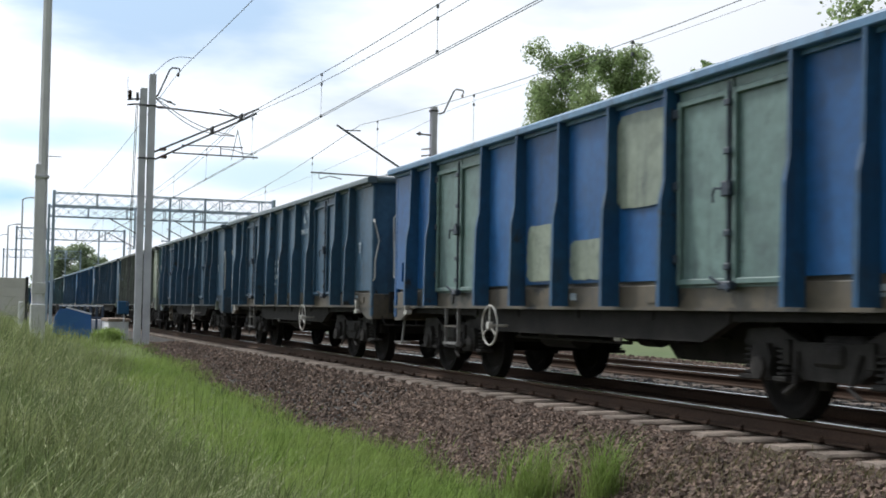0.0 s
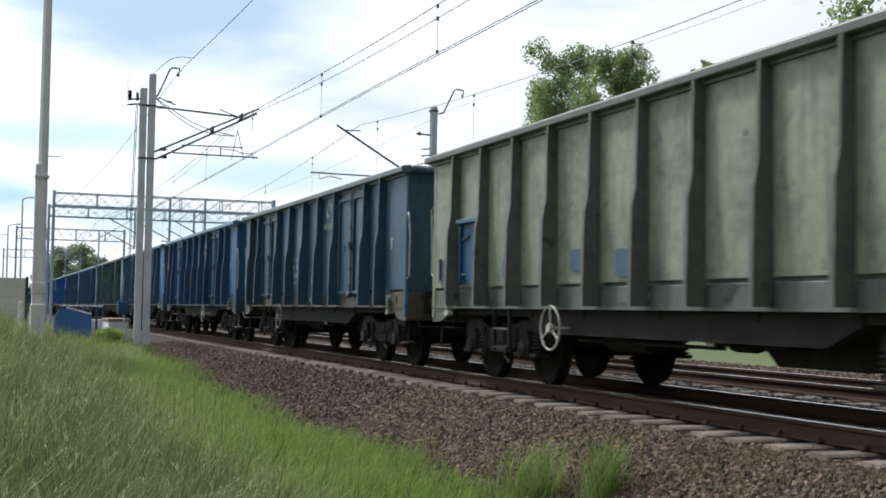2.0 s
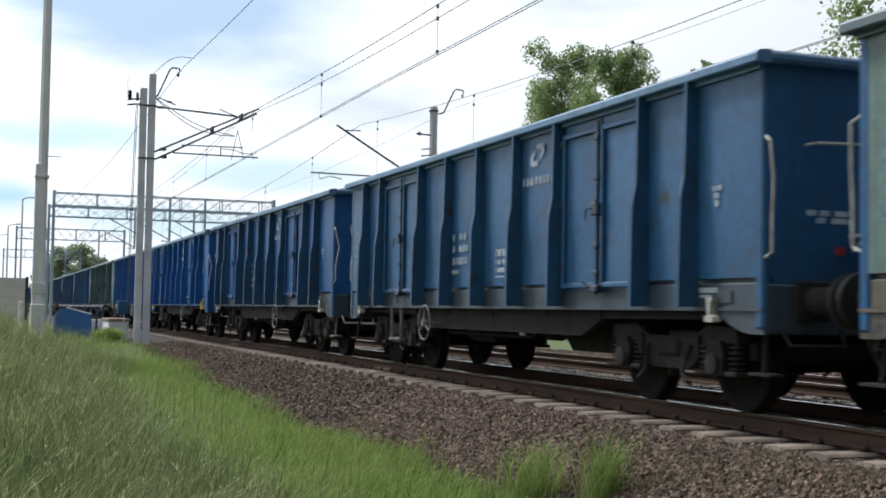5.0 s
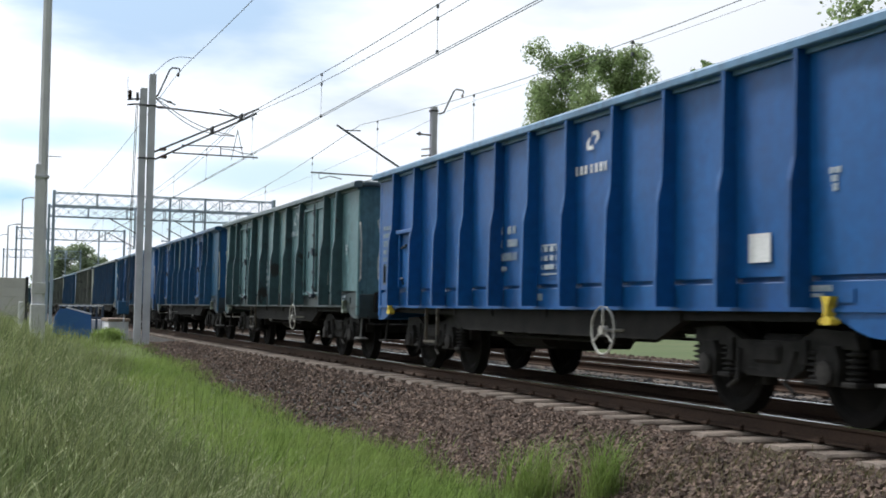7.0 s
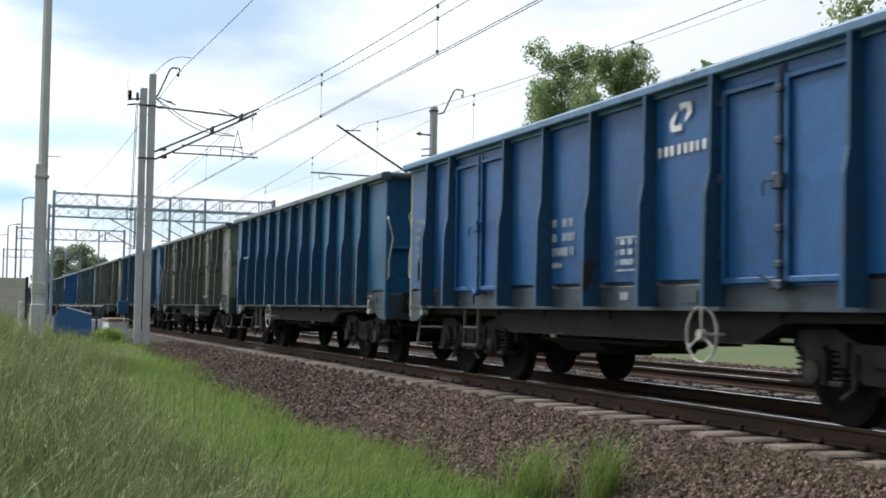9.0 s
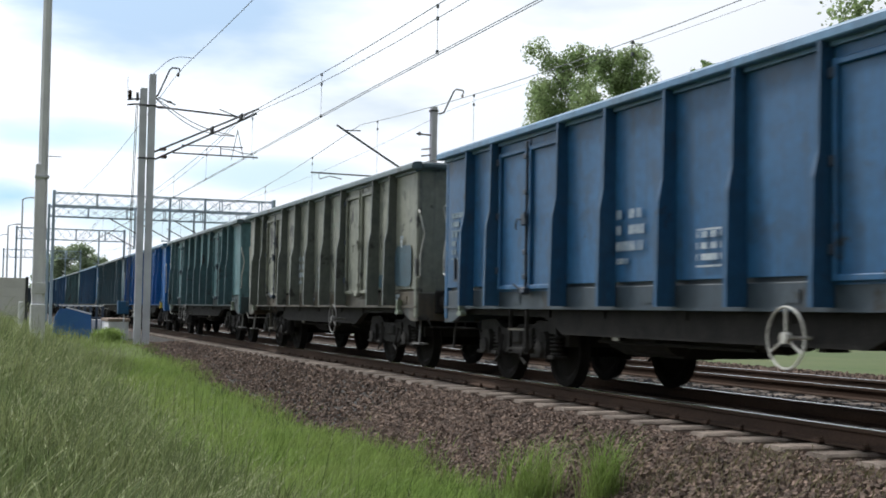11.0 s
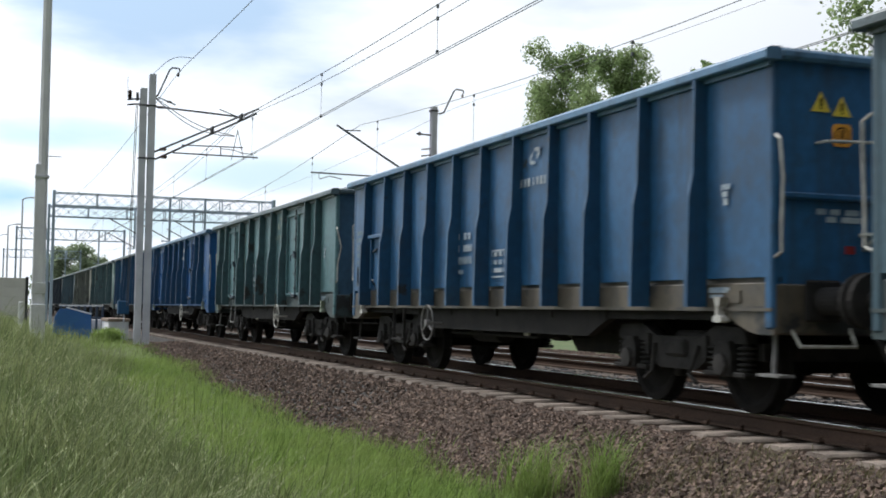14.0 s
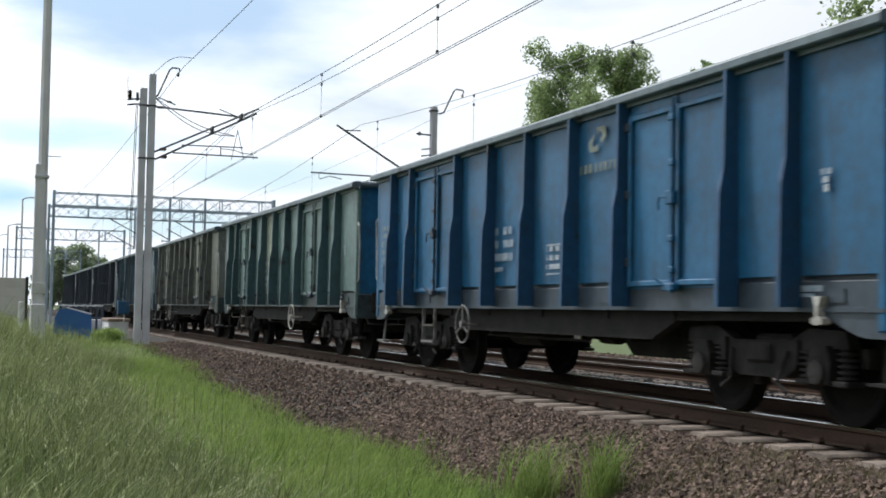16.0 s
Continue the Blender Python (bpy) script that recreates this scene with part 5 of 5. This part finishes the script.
def marker_post():
    z = float(ground_z(-34, -6.9))
    bm = bmesh.new()
    box(bm, -34.06, -33.94, -6.72, -6.60, z - 0.1, 0.98, 0.02)
    tagged(part("marker_post", bm, WHITE_PAINT), "short white marker post in the tall grass", "post")


marker_post()


def far_lamp(x, y, top, arm):
    th = empty("street_lamp", pose(x, y, -0.4))
    tagged(th, "slim grey street lamp far beyond the barrier", "lamp", "street lamps")
    bm = bmesh.new()
    tapered(bm, (0, 0, 0), (0, 0, top + 0.4), 0.2, 0.12, 8)
    part("pole", bm, STEEL_GREY, th)
    bm = bmesh.new()
    rod(bm, [(0, 0, top + 0.35), (0, arm * 0.4, top + 0.5), (0, arm, top + 0.55)], 0.045)
    part("arm", bm, STEEL_GREY, th)
    bm = bmesh.new()
    box(bm, -0.1, 0.1, arm - 0.15, arm + 0.3, top + 0.5, top + 0.6, 0.02)
    part("lantern", bm, STEEL_GREY, th)


far_lamp(-100, -4.85, 8.85, 0.6)
far_lamp(-115, -5.55, 7.7, 0.8)
far_lamp(-150, -5.85, 8.6, 0.7)
far_lamp(-190, -6.4, 8.4, 0.7)


# ---- trees ----
LEAF = surface("fresh_green_leaves", (0.20, 0.285, 0.125), (0.27, 0.34, 0.165), 0.7, 0.7, 0, 0, vary=0.35, trans=0.55, island=True, spec=0.25)
# distance haze is mixed into this paler, greyer leaf colour
LEAF_HAZED = surface("haze_paled_leaves", (0.26, 0.33, 0.21), (0.33, 0.39, 0.27), 0.7, 0.7, 0, 0, vary=0.3, trans=0.5, island=True, spec=0.25)
BARK = surface("grey_brown_bark", (0.12, 0.095, 0.075), (0.07, 0.055, 0.045), 4, 0.95, 0, 0.6)


def tree(x, y, z0, height, crown, seed, leaves, leaf, label, bare=0.3, foliage=LEAF):
    """Tapered trunk, forking limbs, and leaves gathered in clumps round the limbs' ends. crown: half-width in metres."""
    rng = np.random.default_rng(seed)
    th = empty("tree", pose(x, y, z0))
    tagged(th, label, "tree", "trees beyond the tracks")
    bm = bmesh.new()
    tapered(bm, (0, 0, -0.3), (0.1, 0, height * 0.45), 0.07 * crown + 0.25, 0.2, 8)
    tapered(bm, (0.1, 0, height * 0.45), (0.0, 0.1, height * 0.85), 0.2, 0.06, 6)
    part("trunk", bm, BARK, th)
    ends = []
    n = 17
    for i in range(n):
        t = bare + (0.95 - bare) * (i + rng.random()) / n
        an = i * 2.4 + rng.uniform(-0.4, 0.4)
        prof = math.sin(math.pi * min(1, (t - bare + 0.14) / (1.14 - bare))) ** 0.6
        r = crown * prof * rng.uniform(0.55, 1.0)
        zs = height * (t - 0.08)
        e = Vector((math.cos(an) * r, math.sin(an) * r, height * t + r * 0.2))
        bm = bmesh.new()
        mid = Vector((e.x * 0.5, e.y * 0.5, zs + (e.z - zs) * 0.35))
        bar(bm, (0.05, 0.05, zs), mid, 0.13, 0.13, 5)
        bar(bm, mid, e, 0.07, 0.07, 5)
        part("limb", bm, BARK, th)
        ends += [e, mid.lerp(e, 0.6)]
    ends = np.array([tuple(e) for e in ends])
    c = ends[rng.integers(0, len(ends), leaves)]
    sub = rng.normal(size=(len(ends) * 4, 3))
    which = rng.integers(0, 4, leaves)
    d = rng.normal(size=(leaves, 3))
    d /= np.linalg.norm(d, axis=1)[:, None]
    idx = rng.integers(0, len(ends), leaves)
    centre = ends[idx] + sub[idx * 4 + which] * crown * 0.19
    centre[:, 2] = np.minimum(centre[:, 2], height * 0.97)
    pos = centre + d * (rng.random((leaves, 1)) ** 0.6) * crown * 0.25
    a = rng.normal(size=(leaves, 3))
    a /= np.linalg.norm(a, axis=1)[:, None]
    b = np.cross(a, rng.normal(size=(leaves, 3)))
    b /= np.linalg.norm(b, axis=1)[:, None]
    s = leaf * rng.uniform(0.6, 1.3, (leaves, 1))
    v = np.stack([pos - a * s, pos + b * s * 0.55, pos + a * s, pos - b * s * 0.55], 1).reshape(-1, 3)
    f = np.arange(leaves * 4).reshape(-1, 4)
    crown_ob = new("crown", mesh_from("crown", v.tolist(), f.tolist(), foliage))
    crown_ob.parent = th


tree(-68.2, 25, -0.5, 18.1, 2.9, 11, 34000, 0.09, "tall broadleaf tree with an airy green crown", 0.36)
tree(-60.3, 24.6, -0.5, 16.4, 2.55, 12, 33000, 0.09, "broadleaf tree with a rounded green crown", 0.3)
tree(-70.2, 26.5, -0.5, 15.0, 2.5, 13, 20000, 0.09, "lower broadleaf tree beside the taller ones", 0.2)
tree(-54.4, 26, -0.5, 15.0, 0.9, 14, 2400, 0.11, "slender green tree top above the wagons", 0.3)
tree(-33.4, 24, -0.5, 17.0, 4.0, 15, 30000, 0.1, "large broadleaf tree beyond the second track", 0.3)
tree(-255, 8.6, -0.5, 13.2, 4.6, 16, 16000, 0.24, "distant leafy tree beside the line", 0.1, LEAF_HAZED)
tree(-262, 13.5, -0.5, 11.0, 4.0, 17, 12000, 0.24, "distant leafy tree beside the line", 0.1, LEAF_HAZED)
tree(-258, 4.4, -0.5, 9.5, 3.6, 18, 10000, 0.24, "distant leafy bush beside the line", 0.05, LEAF_HAZED)


# ---- grass ----
TALL = surface("tall_meadow_grass", (0.120, 0.165, 0.060), (0.225, 0.252, 0.116), 0.9, 0.75, 0, 0, vary=0.55, trans=0.35, island=True, spec=0.25)
LUSH = surface("lush_short_grass", (0.185, 0.275, 0.072), (0.235, 0.305, 0.095), 0.9, 0.75, 0, 0, vary=0.4, trans=0.4, island=True, spec=0.25)
STRAW = surface("pale_grass_seed_heads", (0.44, 0.46, 0.29), (0.28, 0.33, 0.17), 2, 0.8, 0, 0, vary=0.2, trans=0.6, island=True, spec=0.2)


DULL = surface("dull_brownish_weeds", (0.15, 0.145, 0.075), (0.20, 0.18, 0.10), 2, 0.85, 0, 0, vary=0.4, trans=0.25, island=True, spec=0.2)
DARK_STALK = surface("dark_green_stalks", (0.06, 0.10, 0.03), (0.10, 0.13, 0.05), 2, 0.8, 0, 0, vary=0.4, trans=0.2, island=True, spec=0.2)


def blades(name, pts, lo, hi, width, lean, mat, seed, label, wind=(0.35, 0.1)):
    """Curved blades of three steps each, joined; wind bends them along."""
    rng = np.random.default_rng(seed)
    n = len(pts)
    an = rng.uniform(0, 2 * math.pi, n)
    h = rng.uniform(lo, hi, n)
    w = width * rng.uniform(0.6, 1.3, n)
    dx = np.cos(an) * lean + wind[0] * rng.uniform(0.2, 1.3, n)
    dy = np.sin(an) * lean + wind[1]
    sx, sy = -np.sin(an), np.cos(an)
    rows = []
    for t, ww in ((0, 0.8), (0.4, 1.0), (0.75, 0.7)):
        b = t * t
        cx, cy, cz = pts[:, 0] + dx * h * b, pts[:, 1] + dy * h * b, pts[:, 2] + h * (t - 0.25 * b)
        rows.append(np.stack([cx - sx * w * ww / 2, cy - sy * w * ww / 2, cz], -1))
        rows.append(np.stack([cx + sx * w * ww / 2, cy + sy * w * ww / 2, cz], -1))
    rows.append(np.stack([pts[:, 0] + dx * h, pts[:, 1] + dy * h, pts[:, 2] + h * 0.74], -1))
    v = np.stack(rows, 1).reshape(-1, 3)
    o = (np.arange(n) * 7)[:, None]
    faces = (o + [0, 1, 3, 2]).tolist() + (o + [2, 3, 5, 4]).tolist() + (o + [4, 5, 6]).tolist()
    ob = new(name, mesh_from(name, v.tolist(), faces, mat))
    return tagged(ob, label, "grass", kind="stuff")


def scatter(rng, n, x0, x1, y0, y1, keep=None):
    x, y = rng.uniform(x0, x1, n), rng.uniform(y0, y1, n)
    if keep is not None:
        k = keep(x, y, rng)
        x, y = x[k], y[k]
    return np.stack([x, y, ground_z(x, y) - 0.01], -1)


def edge(x):
    """Where the grass gives way to ballast."""
    return -3.26 + 0.13 * np.sin(x * 0.8) + 0.1 * np.sin(x * 2.3 + 1) + 0.12 * smooth(-20, -34, x)


def tall_from(x):
    """Where the tall meadow grass begins on the bank."""
    return -5.95 + 0.25 * np.sin(x * 0.6) + 1.5 * smooth(-16, -36, x)


def grass():
    rng = np.random.default_rng(21)
    tall = lambda x, y, r: y < tall_from(x) + r.normal(0, 0.25, len(x))
    short = lambda x, y, r: (y < edge(x) + r.normal(0, 0.2, len(x))) & (y > tall_from(x) - 0.6)
    a = np.concatenate([scatter(rng, 60000, -15, -3.5, -9, -4.3, tall), scatter(rng, 24000, -30, -15, -9, -3, tall), scatter(rng, 9000, -60, -30, -9, -2.4, tall)])
    blades("tall_grass", a, 0.22, 0.8, 0.007, 0.36, TALL, 1, "tall grey-green meadow grass on the bank", (0.12, 0.06))
    b = np.concatenate([scatter(rng, 70000, -16, -4, -7, -2.6, short), scatter(rng, 30000, -32, -16, -6, -2.2, short), scatter(rng, 8000, -48, -32, -6, -1.9, short)])
    blades("short_grass", b, 0.1, 0.3, 0.007, 0.35, LUSH, 2, "lush bright green grass at the foot of the ballast")
    near = np.concatenate([scatter(rng, 22000, -3.6, 7, -12, -3.2), scatter(rng, 12000, -14, -3.6, -13, -9)])
    blades("short_grass", near, 0.12, 0.36, 0.01, 0.4, LUSH, 6, "trampled green grass on top of the bank")
    s = np.concatenate([scatter(rng, 1400, -15, -4.2, -9, -4.6, tall), scatter(rng, 420, -32, -15, -9, -4, tall)])
    stems("seed_heads", s, 0.45, 0.95, 3, "pale nodding seed heads of meadow grass")
    q = rng.normal(0, 0.13, (60, 2)) * (1.6, 1.0) + (-5.75, -7.0)
    stems("seed_heads", np.stack([q[:, 0], q[:, 1], ground_z(q[:, 0], q[:, 1])], -1), 0.42, 0.72, 13, "arching pale grass stems bent over by the wind", 15, (0.55, 0.95))
    r = scatter(rng, 600, -22, -4.6, -8.6, -4.0, lambda x, y, q: (y < tall_from(x) + 1.3) & (y > tall_from(x) - 2.2))
    blades("grass_stalks", r, 0.5, 1.05, 0.005, 0.14, DARK_STALK, 31, "dark upright stalks among the meadow grass", (0.18, 0.05))
    e = np.concatenate([scatter(rng, 9000, -20, -6, -4.6, -2.6), scatter(rng, 5000, -36, -20, -4.4, -2.0)])
    e = e[np.abs(e[:, 1] - edge(e[:, 0]) + 0.12) < 0.3 * rng.random(len(e))]
    blades("edge_weeds", e, 0.05, 0.24, 0.008, 0.5, DARK_STALK, 33, "dark low weeds where the grass meets the ballast", (0.1, 0.05))
    # tufts growing out of the ballast
    spots = [(-10.2, -3.05, 0.22, 520, 0), (-9.5, -2.72, 0.15, 380, 0), (-9.4, -2.05, 0.4, 150, 1), (-8.7, -1.8, 0.38, 150, 1), (-10.3, -2.3, 0.4, 120, 1), (-14.5, -3.05, 0.4, 220, 1), (-16.5, -3.0, 0.45, 220, 1), (-7.6, -1.7, 0.4, 120, 1), (-9.9, -2.55, 0.35, 200, 1), (-9.0, -2.35, 0.45, 260, 1), (-8.2, -2.1, 0.45, 260, 1), (-7.3, -2.0, 0.4, 200, 1), (-6.6, -1.85, 0.4, 160, 1), (-10.6, -2.8, 0.3, 60, 1), (-9.0, -2.3, 0.3, 70, 1), (-8.6, -1.9, 0.25, 60, 1), (-11.8, -3.05, 0.3, 160, 1), (-13, -3.1, 0.3, 200, 1), (-8.3, -2.4, 0.3, 90, 1)]
    w = [[], []]
    for x, y, r, n, low in spots:
        q = rng.normal(0, r * 0.6, (n, 2)) + (x, y)
        w[low].append(np.stack([q[:, 0], q[:, 1], ground_z(q[:, 0], q[:, 1]) - 0.01], -1))
    blades("weed_tufts", np.concatenate(w[0]), 0.15, 0.85, 0.006, 0.42, LUSH, 4, "green weed tufts growing in the ballast", (0.12, 0.05))
    blades("weed_tufts", np.concatenate(w[1]), 0.05, 0.2, 0.006, 0.5, DULL, 5, "sparse dull weeds growing in the ballast")


def bush():
    rng = np.random.default_rng(8)
    q = rng.normal(0, 0.2, (1500, 2)) * (1.6, 1.0) + (-41.8, -3.78)
    pts = np.stack([q[:, 0], q[:, 1], ground_z(q[:, 0], q[:, 1]) + rng.uniform(0, 0.25, 1500)], -1)
    blades("bush", pts, 0.12, 0.42, 0.025, 0.6, LUSH, 9, "low green bush at the foot of the mast")


def stems(name, pts, lo, hi, seed, label, pieces=13, arch=(0.05, 0.55)):
    """Flowering stems: a thin arching stalk and a loose, nodding head of small spikelets."""
    rng = np.random.default_rng(seed)
    n = len(pts)
    h = rng.uniform(lo, hi, n)
    an = rng.normal(0.35, 0.9, n)
    bend = rng.uniform(*arch, n)
    dx, dy = np.cos(an) * bend, np.sin(an) * bend

    def along(t):
        return pts + np.stack([dx * h * t * t, dy * h * t * t, h * (t - 0.3 * bend * t ** 3)], -1)
    side = np.stack([-np.sin(an) * 0.3 + 0.25, np.cos(an) * 0.3 + 0.9, np.zeros(n)], -1)
    side /= np.linalg.norm(side, axis=1)[:, None]
    verts, faces, o = [], [], np.arange(n)[:, None]
    stalk = [along(t) for t in (0.0, 0.35, 0.65, 0.85, 1.0)]
    for c in stalk:
        verts += [c - side * 0.0015, c + side * 0.0015]
    per = 10 + 4 * pieces
    for k in range(4):
        faces += (o * per + [2 * k, 2 * k + 1, 2 * k + 3, 2 * k + 2]).tolist()
    stalks = len(faces)
    first = rng.uniform(0.76, 0.88, n)
    for k in range(pieces):
        t = first + (1.03 - first) * k / (pieces - 1)
        c = pts + np.stack([dx * h * t * t, dy * h * t * t, h * (t - 0.3 * bend * t ** 3)], -1)
        out = side * ((1 if k % 2 else -1) * rng.uniform(0.05, 0.3, n))[:, None] + rng.normal(0, 0.12, (n, 3))
        way = np.stack([dx * 0.8, dy * 0.8, np.full(n, 0.75)], -1) + out
        way /= np.linalg.norm(way, axis=1)[:, None]
        flat = np.cross(way, rng.normal(size=(n, 3)))
        flat /= np.linalg.norm(flat, axis=1)[:, None]
        l = rng.uniform(0.014, 0.026, n)[:, None]
        w = rng.uniform(0.0012, 0.0026, n)[:, None]
        verts += [c, c + way * l * 0.5 + flat * w, c + way * l, c + way * l * 0.5 - flat * w]
        q = 10 + 4 * k
        faces += (o * per + [q, q + 1, q + 2, q + 3]).tolist()
    me = mesh_from(name, np.stack(verts, 1).reshape(-1, 3).tolist(), faces, STRAW)
    me.materials.append(TALL)
    for f in me.polygons:
        if f.index < stalks:
            f.material_index = 1
    tagged(new(name, me), label, "grass", kind="stuff")


def swaying_clumps():
    """Single clumps on the near bank that rock in the wind."""
    rng = np.random.default_rng(44)
    made = []
    for i in range(16):
        x = -5.6 - 0.55 * i + rng.uniform(-0.2, 0.2)
        y = -6.2 - 1.25 * rng.random() - 0.02 * i
        z = float(ground_z(x, y))
        q = rng.normal(0, 0.07, (46, 2))
        ob = blades("grass_clump", np.stack([q[:, 0], q[:, 1], np.zeros(46)], -1), 0.4, 0.85, 0.009, 0.3, TALL, 60 + i, "clump of tall meadow grass rocking in the wind", (0.3, 0.08))
        del ob["kind"]
        tagged(ob, "", "grass", "swaying grass clumps")
        made.append((ob, x, y, z, rng.uniform(0, 6.28), rng.uniform(0.45, 0.75)))
    return made


grass()
bush()
CLUMPS = swaying_clumps()


# ---- movement ----
SPEED, FRONT, PITCH = 21.8765, -20.4936, 14.04


def ahead(t):
    """How far the train has rolled at t seconds; it slows a little."""
    return SPEED * t - 0.18 + 0.45 * (1 - ((t - 8) / 8) ** 2)


def motions():
    for i, th in enumerate(TRAIN):
        x = FRONT - PITCH * (i - 1) - HALF
        walk(th, [(t, pose(x + ahead(t), 0, 0)) for t in (0, 2, 4, 6, 8, 10, 12, 14, 16)])
    for ob, x, y, z, ph, hz in CLUMPS:
        rows = []
        for k in range(41):
            t = 0.4 * k
            s = math.sin(2 * math.pi * hz * t + ph) + 0.5 * math.sin(2 * math.pi * hz * 0.37 * t + 2 * ph)
            rows.append((t, pose(x, y, z, 2.0 * math.sin(1.7 * t + ph), 5.0 * s, 0)))
        walk(ob, rows)


motions()
